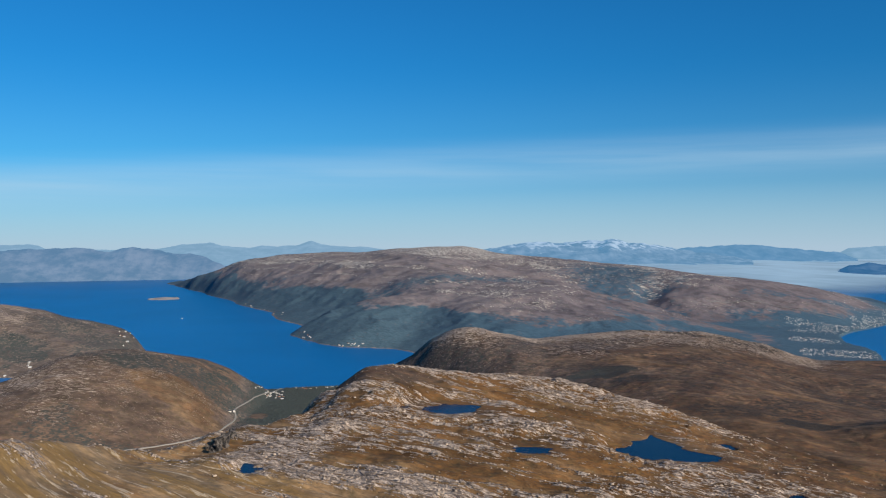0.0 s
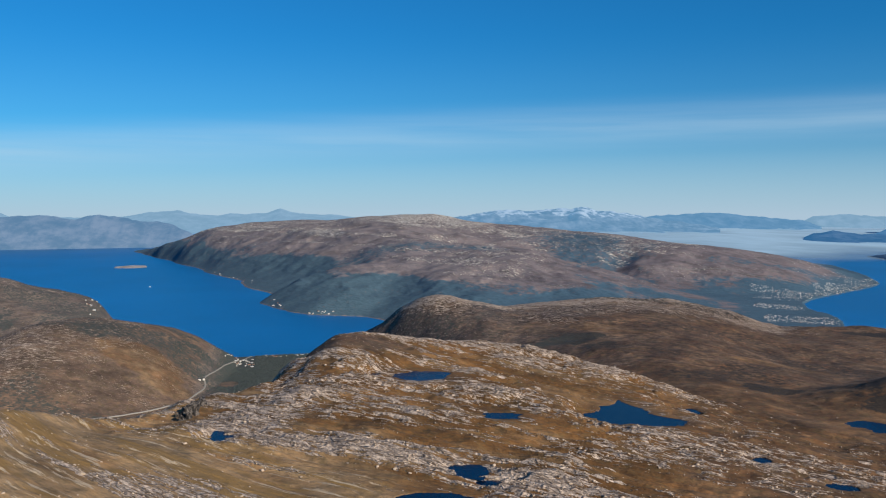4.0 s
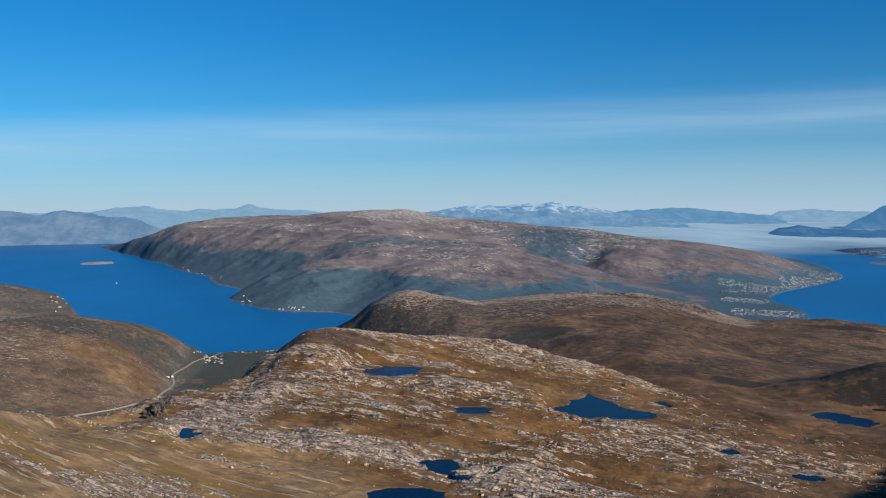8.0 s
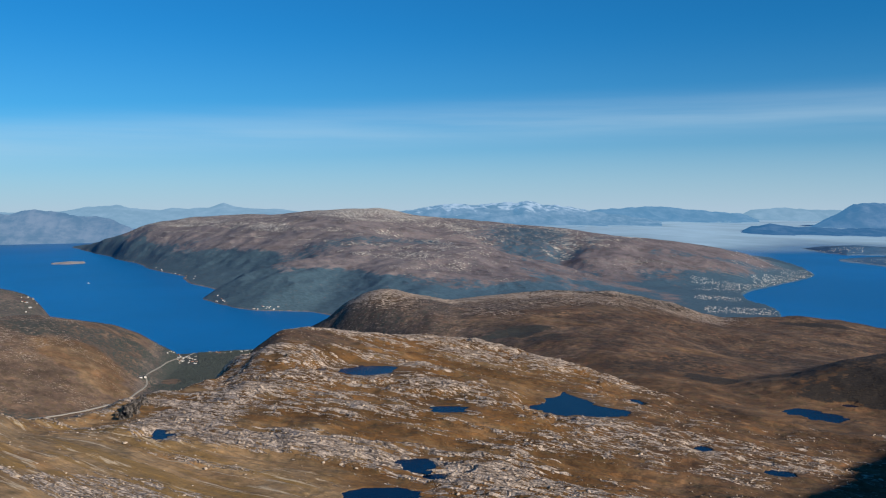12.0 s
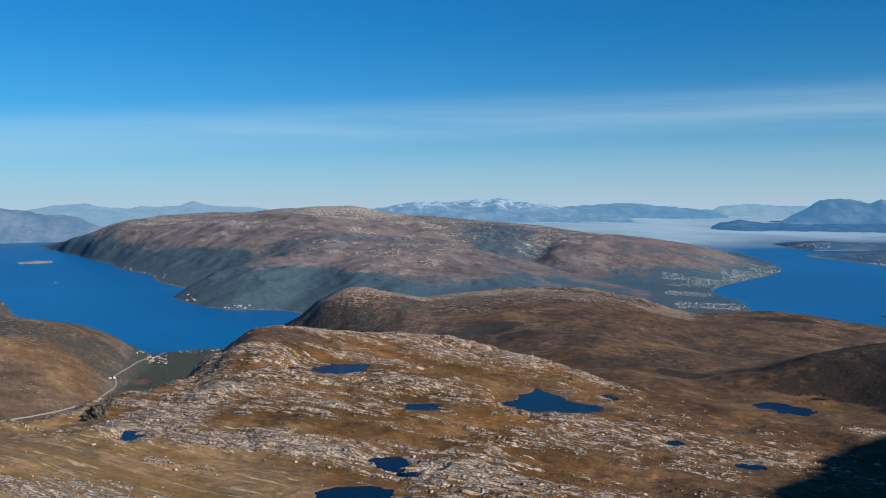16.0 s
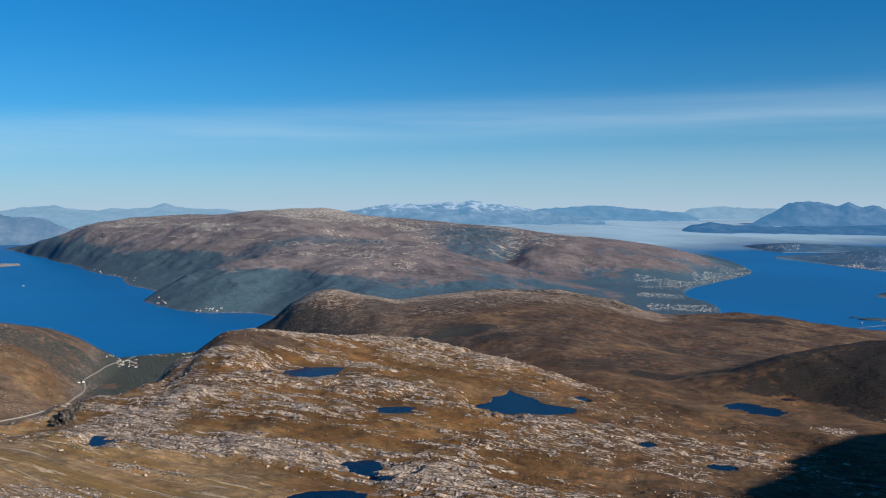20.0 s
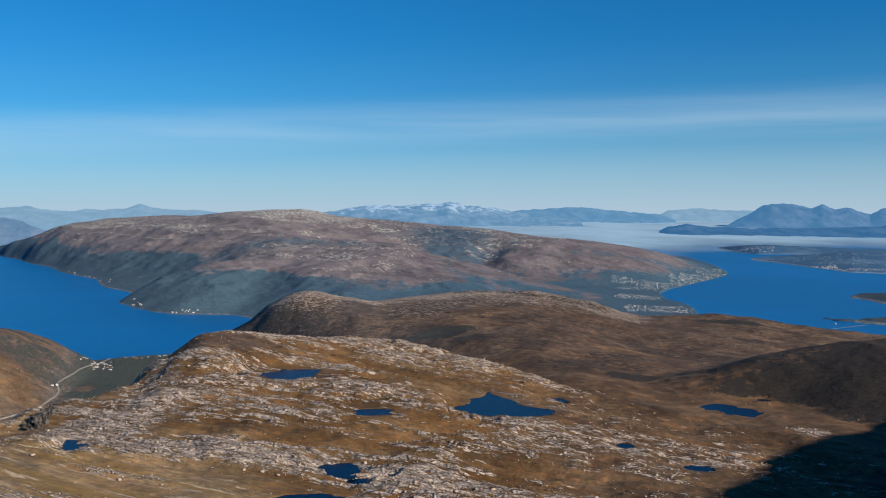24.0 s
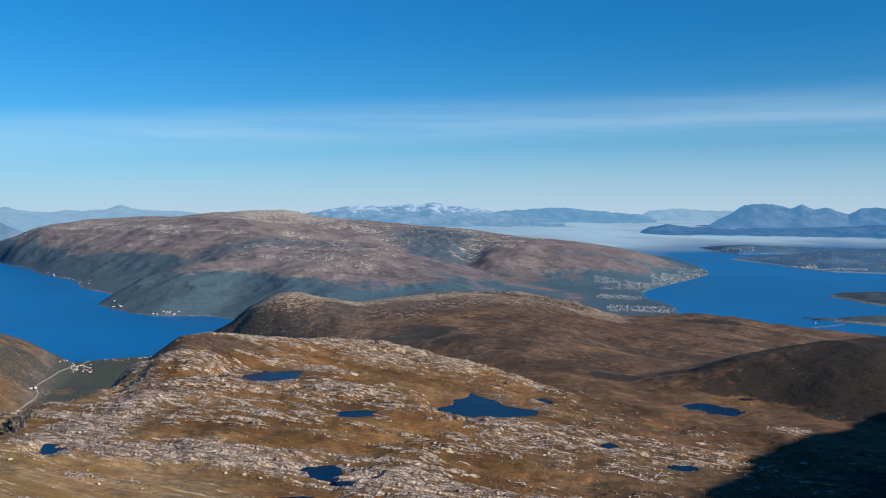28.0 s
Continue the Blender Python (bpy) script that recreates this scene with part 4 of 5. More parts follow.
# ---- sea, tarns, fog ----
def disc(name, radius, z, material, sides=256):
    bm = bmesh.new()
    last = None
    for r in (60, 400, 1200, 2600, radius):
        ring = [bm.verts.new((r * math.sin(i * math.tau / sides), r * math.cos(i * math.tau / sides), z)) for i in range(sides)]
        if last is None:
            bm.faces.new(ring[::-1])
        else:
            for i in range(sides):
                j = (i + 1) % sides
                bm.faces.new((last[j], ring[j], ring[i], last[i]))
        last = ring
    me = bpy.data.meshes.new(name)
    bm.normal_update()
    bm.to_mesh(me)
    bm.free()
    me.materials.append(material)
    return new(name, me)


sea = tagged(disc("water", 4960, 0.0, SEA), "deep blue rippled fjord and sound", "water", kind="structure")

for p in PONDS:
    level, seed, lobes = p
    cx = sum(l[1] * math.sin(radians(l[0])) for l in lobes) / len(lobes)
    cy = sum(l[1] * math.cos(radians(l[0])) for l in lobes) / len(lobes)
    reach = 2.2 * max(max(l[2], l[3]) for l in lobes)
    step = reach / 22
    n = 45
    gx, gy = np.meshgrid(cx - reach + step * np.arange(n), cy - reach + step * np.arange(n))
    wet = pond_field(gx, gy, p) < 1.3
    bm = bmesh.new()
    made = {}
    for i in range(n - 1):
        for j in range(n - 1):
            if wet[i:i + 2, j:j + 2].all():
                corner = []
                for k in ((i, j), (i, j + 1), (i + 1, j + 1), (i + 1, j)):
                    if k not in made:
                        made[k] = bm.verts.new((gx[k] - cx, gy[k] - cy, 0))
                    corner.append(made[k])
                bm.faces.new(corner)
    me = bpy.data.meshes.new("pond")
    bm.to_mesh(me)
    bm.free()
    me.materials.append(TARN)
    ob = new("pond", me)
    ob.location = (cx, cy, level)
    tagged(ob, "dark blue mountain tarn in a rocky hollow", "pond", "tarns on the plateau")


def fog_height(az, r):
    x, y = r * np.sin(np.radians(az)), r * np.cos(np.radians(az))
    soft = fbm(x / 260, y / 420, 5, 301)
    edge = np.interp(az, [10, 14, 24, 27, 30, 33, 36, 46], [1500, 1500, 1560, 1760, 1850, 1920, 2050, 2100])
    cover = smoothstep(r + 160 * soft, edge - 150, edge + 700) * smoothstep(az, 9, 12)
    z = 1.2 + 3.0 * cover * (0.7 + 0.5 * soft)
    return z, np.clip(cover * (0.8 + 0.35 * soft), 0, 0.95), cover


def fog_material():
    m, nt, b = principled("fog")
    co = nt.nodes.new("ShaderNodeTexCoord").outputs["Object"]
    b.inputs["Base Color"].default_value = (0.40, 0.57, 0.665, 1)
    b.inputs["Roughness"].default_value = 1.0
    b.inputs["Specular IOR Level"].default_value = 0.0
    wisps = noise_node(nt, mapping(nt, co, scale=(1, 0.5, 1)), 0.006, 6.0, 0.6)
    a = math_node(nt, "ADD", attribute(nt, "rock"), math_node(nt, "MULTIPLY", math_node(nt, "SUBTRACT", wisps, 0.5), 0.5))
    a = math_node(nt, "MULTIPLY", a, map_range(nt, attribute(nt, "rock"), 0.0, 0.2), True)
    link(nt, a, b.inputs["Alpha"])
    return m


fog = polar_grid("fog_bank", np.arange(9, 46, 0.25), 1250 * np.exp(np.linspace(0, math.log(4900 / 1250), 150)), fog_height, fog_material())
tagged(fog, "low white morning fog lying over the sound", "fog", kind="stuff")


# ---- low islands in the sound ----
def isle(name, crest, shore, back, seed, label, material=None):
    def height(az, r):
        x, y = r * np.sin(np.radians(az)), r * np.cos(np.radians(az))
        rs, rc, zc = column(shore, az, 1), column(crest, az, 1), column(crest, az, 2)
        rw = r + 8 * fbm(x / 40, y / 40, 3, seed)
        u = np.clip((rw - rs) / (rc - rs), -0.2, 1)
        z = np.maximum(zc, 0) * np.sign(u) * np.abs(u) ** 0.8 + np.minimum(zc, 0) - back * np.maximum(rw - rc, 0)
        z = z + np.clip(z / 6, 0, 1) * 2.0 * fbm(x / 60, y / 60, 4, seed + 4)
        wood = smoothstep(fbm(x / 70, y / 90, 4, seed + 7), -0.35, 0.1)
        return z, smoothstep(z, 2.0, 0.5) * 0.9, wood * smoothstep(z, 0.8, 1.8)
    lo, hi = crest[0][0], crest[-1][0]
    r0, r1 = min(s[1] for s in shore) - 40, max(c[1] for c in crest) + 160
    ob = polar_grid(name, np.arange(lo, hi, 0.07), np.linspace(r0, r1, 150), height, material or ISLAND)
    return tagged(ob, label, "island", "islands in the sound")


# distant haze mixed into the land colours: strong blue here, slate on the near spit
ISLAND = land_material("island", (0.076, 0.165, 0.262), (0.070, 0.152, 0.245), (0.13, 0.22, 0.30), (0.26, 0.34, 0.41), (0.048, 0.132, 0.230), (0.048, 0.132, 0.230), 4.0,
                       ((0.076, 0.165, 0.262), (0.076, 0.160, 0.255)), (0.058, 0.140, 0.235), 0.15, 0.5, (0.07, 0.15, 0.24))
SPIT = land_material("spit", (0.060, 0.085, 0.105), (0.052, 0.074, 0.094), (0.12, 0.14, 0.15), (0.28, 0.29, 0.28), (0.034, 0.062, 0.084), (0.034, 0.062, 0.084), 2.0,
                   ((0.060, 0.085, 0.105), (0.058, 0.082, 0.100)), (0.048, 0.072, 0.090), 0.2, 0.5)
SKERRY = plain_land("skerry_rock", (0.24, 0.205, 0.185), (0.40, 0.35, 0.31), 0.06)
OUTER_CREST = [(28.0, 2050, -3), (28.3, 2020, 2), (29.7, 1960, 11), (31.1, 1950, 13.5), (32.7, 1950, 12), (34, 1960, 10), (36, 1980, 8), (46, 1980, 8)]
OUTER_SHORE = [(28.0, 2040, 0), (28.5, 1980, 0), (29.26, 1895, 0), (30.66, 1828, 0), (32.7, 1853, 0), (46, 1860, 0)]
INNER_CREST = [(30.0, 1690, -3), (30.3, 1690, 1), (31.8, 1700, 6.5), (34.0, 1700, 10.2), (36, 1700, 15.8), (39, 1690, 15), (46, 1690, 14)]
INNER_SHORE = [(30.0, 1665, 0), (30.21, 1655, 0), (32.27, 1574, 0), (33.84, 1500, 0), (36, 1426, 0), (39, 1425, 0), (46, 1425, 0)]
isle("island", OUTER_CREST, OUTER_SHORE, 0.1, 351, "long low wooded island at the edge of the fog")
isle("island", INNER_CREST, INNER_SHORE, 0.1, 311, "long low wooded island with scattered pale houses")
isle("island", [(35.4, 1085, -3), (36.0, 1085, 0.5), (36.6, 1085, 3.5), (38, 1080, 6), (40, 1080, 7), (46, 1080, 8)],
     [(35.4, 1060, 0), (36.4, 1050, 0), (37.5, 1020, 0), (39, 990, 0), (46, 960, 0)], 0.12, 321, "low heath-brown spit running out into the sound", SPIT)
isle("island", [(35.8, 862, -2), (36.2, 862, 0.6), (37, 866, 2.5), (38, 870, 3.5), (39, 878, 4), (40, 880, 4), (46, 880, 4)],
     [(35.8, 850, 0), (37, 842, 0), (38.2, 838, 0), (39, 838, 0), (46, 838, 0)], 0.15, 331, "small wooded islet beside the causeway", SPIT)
isle("skerry", [(-19.05, 1590, -2), (-18.85, 1590, 1.0), (-18.0, 1595, 2.0), (-17.1, 1593, 1.4), (-16.85, 1590, -2)],
     [(-19.05, 1568, 0), (-18.0, 1548, 0), (-16.85, 1568, 0)], 0.1, 341, "flat reddish skerry alone in the fjord", SKERRY)


# ---- helpers for things ----
def thing(name, x, y, z, turn=0.0):
    ob = new(name)
    ob.matrix_basis = pose(x, y, z, 0, 0, turn)
    return ob


def part(name, bm, material, parent, label="", smooth=False):
    me = bpy.data.meshes.new(name)
    bmesh.ops.recalc_face_normals(bm, faces=bm.faces[:])
    if smooth:
        for f in bm.faces:
            f.smooth = True
    bm.to_mesh(me)
    bm.free()
    me.materials.append(material)
    ob = new(name, me)
    ob.parent = parent
    return tagged(ob, label)


def box(bm, x0, x1, y0, y1, z0, z1):
    v = [bm.verts.new(p) for p in ((x0, y0, z0), (x1, y0, z0), (x1, y1, z0), (x0, y1, z0), (x0, y0, z1), (x1, y0, z1), (x1, y1, z1), (x0, y1, z1))]
    for f in ((0, 3, 2, 1), (4, 5, 6, 7), (0, 1, 5, 4), (1, 2, 6, 5), (2, 3, 7, 6), (3, 0, 4, 7)):
        bm.faces.new([v[i] for i in f])


def paint(name, colour, rough=0.7):
    m, nt, b = principled(name)
    co = nt.nodes.new("ShaderNodeTexCoord").outputs["Object"]
    n = noise_node(nt, co, 3.0, 4.0)
    link(nt, mix_col(nt, map_range(nt, n, 0.3, 0.7), tuple(0.85 * c for c in colour), colour), b.inputs["Base Color"])
    b.inputs["Roughness"].default_value = rough
    return m


def polar(az, r):
    return r * math.sin(radians(az)), r * math.cos(radians(az))


# ---- loose stones ----
def stone_material():
    m, nt, b = principled("loose_stone")
    co = nt.nodes.new("ShaderNodeTexCoord").outputs["Object"]
    geo = nt.nodes.new("ShaderNodeNewGeometry")
    tone = mix_col(nt, geo.outputs["Random Per Island"], (0.24, 0.175, 0.12), (0.47, 0.36, 0.26))
    n = noise_node(nt, co, 6.0, 4.0, 0.65)
    link(nt, mix_col(nt, map_range(nt, n, 0.45, 0.75, 0.0, 0.5), tone, (0.12, 0.11, 0.09)), b.inputs["Base Color"])
    b.inputs["Roughness"].default_value = 0.9
    bumped(nt, b, n, 0.5, 0.1)
    return m


STONE = stone_material()
PHI = (1 + 5 ** 0.5) / 2
ICO_V = np.array([(-1, PHI, 0), (1, PHI, 0), (-1, -PHI, 0), (1, -PHI, 0), (0, -1, PHI), (0, 1, PHI), (0, -1, -PHI), (0, 1, -PHI), (PHI, 0, -1), (PHI, 0, 1), (-PHI, 0, -1), (-PHI, 0, 1)]) / 1.902
ICO_F = np.array([(0, 11, 5), (0, 5, 1), (0, 1, 7), (0, 7, 10), (0, 10, 11), (1, 5, 9), (5, 11, 4), (11, 10, 2), (10, 7, 6), (7, 1, 8),
                  (3, 9, 4), (3, 4, 2), (3, 2, 6), (3, 6, 8), (3, 8, 9), (4, 9, 5), (2, 4, 11), (6, 2, 10), (8, 6, 7), (9, 8, 1)])
OCT_V = np.array([(1, 0, 0.35), (0, 1, 0.35), (-1, 0, 0.35), (0, -1, 0.35), (0, 0, 1.0), (0.5, 0.5, 0.75), (-0.5, -0.5, 0.75), (0, 0, -0.2)])
OCT_F = np.array([(0, 1, 5), (5, 1, 4), (4, 0, 5), (1, 2, 4), (2, 3, 6), (6, 3, 4), (4, 2, 6), (3, 0, 4), (1, 0, 7), (2, 1, 7), (3, 2, 7), (0, 3, 7)])


def scatter(name, place, size, verts, faces, squash, material, rng, lift=0.15):
    """Many small solids joined into one mesh."""
    n = len(place)
    turn = rng.uniform(0, math.tau, n)
    v = verts[None] * (1 + rng.uniform(-0.28, 0.28, (n, len(verts), 3)))
    stretch = np.stack([rng.uniform(0.8, 1.35, n), rng.uniform(0.7, 1.1, n), squash * rng.uniform(0.75, 1.25, n)], -1)
    v = v * (size[:, None] * stretch)[:, None, :]
    c, q = np.cos(turn)[:, None], np.sin(turn)[:, None]
    v = np.stack([v[..., 0] * c - v[..., 1] * q, v[..., 0] * q + v[..., 1] * c, v[..., 2]], -1)
    v = v + place[:, None, :] + np.array([0, 0, lift])[None, None] * size[:, None, None]
    f = (faces[None] + (np.arange(n) * len(verts))[:, None, None]).reshape(-1, 3)
    me = bpy.data.meshes.new(name)
    me.vertices.add(n * len(verts))
    me.vertices.foreach_set("co", v.ravel())
    me.loops.add(f.size)
    me.loops.foreach_set("vertex_index", f.ravel().astype(np.int32))
    me.polygons.add(len(f))
    me.polygons.foreach_set("loop_start", np.arange(0, f.size, 3, dtype=np.int32))
    me.update(calc_edges=True)
    me.materials.append(material)
    return new(name, me)


def on_ground(az, r):
    z, rock, wood, *others = ground_height(az, r)
    return np.stack([r * np.sin(np.radians(az)), r * np.cos(np.radians(az)), z], -1), rock, np.maximum(wood, 0.0)


rng = np.random.default_rng(7)
az, r = rng.uniform(-30, 41, 90000), np.sqrt(rng.uniform(125 ** 2, 320 ** 2, 90000))
place, rock, wood = on_ground(az, r)
dry = np.min([pond_field(place[:, 0], place[:, 1], p) for p in PONDS], axis=0) > 1.15
edge = np.interp(az, [12, 19, 22, 26, 30.6, 34, 41], [340, 278, 247, 230, 225, 215, 205])
keep = dry & (rng.uniform(0, 1, len(r)) < (0.025 + 0.6 * rock * (1 - wood)) * np.where(r > edge, 0.12, 1.0)) & (place[:, 2] < 75)
place = place[keep][:30000]
size = 0.07 + 0.15 * rng.power(0.55, len(place)) ** 2 * (1 + rng.uniform(0, 1, len(place)) ** 6)
tagged(scatter("scattered_stones", place, size, ICO_V, ICO_F, 0.75, STONE, rng), "pale frost-split stones scattered over the plateau", "stones", kind="stuff")

# boulders large enough to be told apart
FIELDS = [(17.8, 185, 4.0, 12), (24.6, 169, 3.0, 8), (12.5, 176, 4.0, 10), (1.0, 160, 4.0, 8), (33.6, 253, 1.2, 8)]  # where frost has split the rock: azimuth, distance, reach
for k in range(230):
    while True:
        a0, r0 = rng.uniform(-26, 38), rng.uniform(132, 290)
        if k >= 120:
            fa, fr, da, dr = FIELDS[k % len(FIELDS)]
            a0, r0 = fa + da * rng.normal(0, 0.6), fr + dr * rng.normal(0, 0.6)
        spot, rk, wd = on_ground(np.array([a0]), np.array([r0]))
        if spot[0, 2] < 70 and (k >= 120 or rk[0] > 0.25) and min(float(pond_field(spot[:, 0], spot[:, 1], p)[0]) for p in PONDS) > 1.3:
            break
    bm = bmesh.new()
    bmesh.ops.create_icosphere(bm, subdivisions=2, radius=1.0)
    s0 = rng.uniform(0.18, 0.42) * (1.0 if k < 120 else 0.8)
    sx, sy, sz, off = rng.uniform(0.9, 1.6), rng.uniform(0.7, 1.1), rng.uniform(0.5, 0.85), rng.uniform(0, 50)
    for v in bm.verts:
        d = 1 + 0.33 * noise.noise(v.co * 1.3 + Vector((off, 0, 0))) + 0.12 * noise.noise(v.co * 3.5 + Vector((off, 9, 0)))
        v.co = Vector((v.co.x * sx * d, v.co.y * sy * d, max(v.co.z * sz * d, -0.3))) * s0
    me = bpy.data.meshes.new("boulder")
    bm.to_mesh(me)
    bm.free()
    me.materials.append(STONE)
    ob = new("boulder", me)
    ob.matrix_basis = pose(*spot[0] + np.array([0, 0, 0.1 * s0]), 0, 0, rng.uniform(0, 360))
    tagged(ob, "pale angular boulder lying on the brown moor" if s0 < 0.33 else "large pale boulder lying on the brown moor", "boulder", "boulders on the plateau")

# ---- birch woods and scrub ----
def leaf_material(name, a, b_):
    m, nt, b = principled(name)
    geo = nt.nodes.new("ShaderNodeNewGeometry")
    co = nt.nodes.new("ShaderNodeTexCoord").outputs["Object"]
    tone = mix_col(nt, geo.outputs["Random Per Island"], a, b_)
    link(nt, mix_col(nt, map_range(nt, noise_node(nt, co, 2.5, 4.0, 0.7), 0.4, 0.7, 0.0, 0.6), tone, tuple(0.5 * c for c in a)), b.inputs["Base Color"])
    b.inputs["Roughness"].default_value = 0.9
    bumped(nt, b, noise_node(nt, co, 5.0, 3.0), 0.8, 0.2)
    return m


WOOD = leaf_material("birch_wood", (0.048, 0.062, 0.060), (0.072, 0.086, 0.076))
SCRUB = leaf_material("bare_scrub", (0.056, 0.040, 0.030), (0.090, 0.063, 0.043))
az, r = rng.uniform(-15.5, -3, 60000), np.sqrt(rng.uniform(430 ** 2, 632 ** 2, 60000))
place, rock, wood = on_ground(az, r)
keep = (wood > rng.uniform(0.25, 0.75, len(r))) & ((np.abs(az + 11.1) > 0.7) | (r < 576)) & (place[:, 2] > 0.7) & (place[:, 2] < 24)
place = place[keep][:24000]
tagged(scatter("birch_wood", place, rng.uniform(0.2, 0.42, len(place)), OCT_V, OCT_F, 0.95, WOOD, rng, 0.1), "dark green birch wood on the valley floor", "trees", kind="stuff")
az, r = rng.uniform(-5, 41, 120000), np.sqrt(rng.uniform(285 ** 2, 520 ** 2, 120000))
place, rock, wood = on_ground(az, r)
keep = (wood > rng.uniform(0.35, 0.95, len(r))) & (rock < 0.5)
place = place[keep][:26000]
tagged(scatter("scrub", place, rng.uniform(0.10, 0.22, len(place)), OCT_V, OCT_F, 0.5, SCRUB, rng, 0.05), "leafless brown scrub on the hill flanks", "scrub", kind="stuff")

# ---- the road through the valley ----
ROAD, TRACK = paint("road_gravel", (0.26, 0.235, 0.20), 0.9), paint("track_gravel", (0.20, 0.19, 0.18), 0.9)


def ribbon(name, points, width, material, height, label, lift=0.2, smooth=3):
    """A road laid on the ground along some points of azimuth and distance."""
    pts = np.array([polar(a, q) for a, q in points])
    for _ in range(smooth):
        pts = np.concatenate([pts[:1], np.stack([0.75 * pts[:-1] + 0.25 * pts[1:], 0.25 * pts[:-1] + 0.75 * pts[1:]], 1).reshape(-1, 2), pts[-1:]])
    d = np.gradient(pts, axis=0)
    d /= np.linalg.norm(d, axis=1)[:, None] + 1e-9
    side = np.stack([-d[:, 1], d[:, 0]], -1) * width / 2
    bm = bmesh.new()
    rows = []
    zc = height(np.degrees(np.arctan2(pts[:, 0], pts[:, 1])), np.hypot(pts[:, 0], pts[:, 1]))[0]
    for k, (p, s) in enumerate(zip(pts, side)):
        z = max(float(zc[k]), float(np.max(zc[max(0, k - 1):k + 2]))) + lift
        rows.append([bm.verts.new((*(p - 1.25 * s), z - 0.5)), bm.verts.new((*(p - s), z)), bm.verts.new((*(p + s), z)), bm.verts.new((*(p + 1.25 * s), z - 0.5))])
    for a, b in zip(rows, rows[1:]):
        for i in range(3):
            bm.faces.new((a[i], b[i], b[i + 1], a[i + 1]))
    me = bpy.data.meshes.new(name)
    bmesh.ops.recalc_face_normals(bm, faces=bm.faces[:])
    bm.to_mesh(me)
    bm.free()
    me.materials.append(material)
    return tagged(new(name, me), label, "road", kind="structure")


ribbon("road", [(-10.6, 624), (-11.3, 606), (-12.2, 572), (-13.0, 543), (-13.7, 524), (-13.5, 515), (-13.7, 505), (-14.15, 494), (-15.0, 474), (-16.3, 458), (-17.7, 447), (-19.6, 437), (-21.5, 430)],
       0.85, ROAD, ground_height, "narrow pale gravel road winding through the valley")
ribbon("road", [(17.0, 1150), (18.3, 1160), (20.3, 1160), (22.6, 1155), (24.8, 1160)], 0.7, TRACK, long_height, "faint pale track slanting across the mountain side", 0.3)

# ---- houses ----
WHITE, CREAM, RED_PAINT, GREY_PAINT = paint("white_boards", (0.60, 0.56, 0.48)), paint("cream_boards", (0.46, 0.41, 0.32)), paint("red_boards", (0.28, 0.05, 0.035)), paint("grey_boards", (0.42, 0.42, 0.41))
ROOF_DARK, ROOF_RED, ROOF_PALE = paint("dark_roof", (0.06, 0.06, 0.065)), paint("red_roof", (0.20, 0.07, 0.045)), paint("pale_roof", (0.45, 0.44, 0.42))


def house(walls, roof, label, length=2.8, depth=1.5, eaves=0.5, ridge=0.95):
    ob = thing("house", 0, 0, -50)
    bm = bmesh.new()
    a, b = length / 2, depth / 2
    v = [bm.verts.new(p) for p in ((-a, -b, -0.6), (a, -b, -0.6), (a, b, -0.6), (-a, b, -0.6), (-a, -b, eaves), (a, -b, eaves), (a, b, eaves), (-a, b, eaves), (-a, 0, ridge), (a, 0, ridge))]
    for f in ((0, 1, 5, 4), (2, 3, 7, 6), (1, 2, 6, 9, 5), (3, 0, 4, 8, 7), (0, 3, 2, 1)):
        bm.faces.new([v[i] for i in f])
    part("wall", bm, walls, ob)
    bm = bmesh.new()
    a, b, drop = a + 0.12, b + 0.15, 0.1
    for sgn in (-1, 1):
        low, up = (eaves - drop, ridge + 0.02)
        t = 0.08
        v = [bm.verts.new(p) for p in ((-a, sgn * b, low), (a, sgn * b, low), (a, 0, up), (-a, 0, up), (-a, sgn * b, low + t), (a, sgn * b, low + t), (a, 0, up + t), (-a, 0, up + t))]
        for f in ((0, 1, 2, 3), (4, 5, 6, 7), (0, 1, 5, 4), (1, 2, 6, 5), (0, 3, 7, 4)):
            bm.faces.new([v[i] for i in f])
    part("roof", bm, roof, ob)
    bm = bmesh.new()
    box(bm, 0.3, 0.5, -0.1, 0.1, ridge - 0.2, ridge + 0.3)
    part("chimney", bm, GREY_PAINT, ob)
    return tagged(ob, label, "house")


KINDS = [house(WHITE, ROOF_DARK, "white wooden house with a dark gabled roof"), house(WHITE, ROOF_PALE, "white wooden house with a pale gabled roof"),
         house(CREAM, ROOF_RED, "cream wooden house with a red gabled roof"), house(CREAM, ROOF_PALE, "cream wooden house with a pale gabled roof"),
         house(RED_PAINT, ROOF_DARK, "red wooden house with a dark gabled roof"), house(GREY_PAINT, ROOF_PALE, "grey wooden house with a pale gabled roof")]
WEIGHTS = [0.26, 0.3, 0.08, 0.22, 0.04, 0.1]


def settle(count, az0, az1, r0, r1, height, group, gap=1.7, scale=1.0, top=9.0):
    """Houses strewn over a stretch of shore, none on another's plot."""
    aa, qq = rng.uniform(az0, az1, count * 40), rng.uniform(r0, r1, count * 40)
    done = []
    for a0, q0, z in zip(aa, qq, height(aa, qq)[0]):
        x, y = polar(a0, q0)
        if len(done) >= count or z < 0.5 or z > top or any((x - px) ** 2 + (y - py) ** 2 < (gap * scale) ** 2 for px, py in done):
            continue
        done.append((x, y))
        ob = copy_thing(KINDS[rng.choice(6, p=WEIGHTS)], pose(x, y, z, 0, 0, rng.choice([0, 15, -20, 80, 100]) + rng.uniform(-8, 8)) @ Matrix.Scale(scale * rng.uniform(0.85, 1.2), 4))
        tagged(ob, group=group)


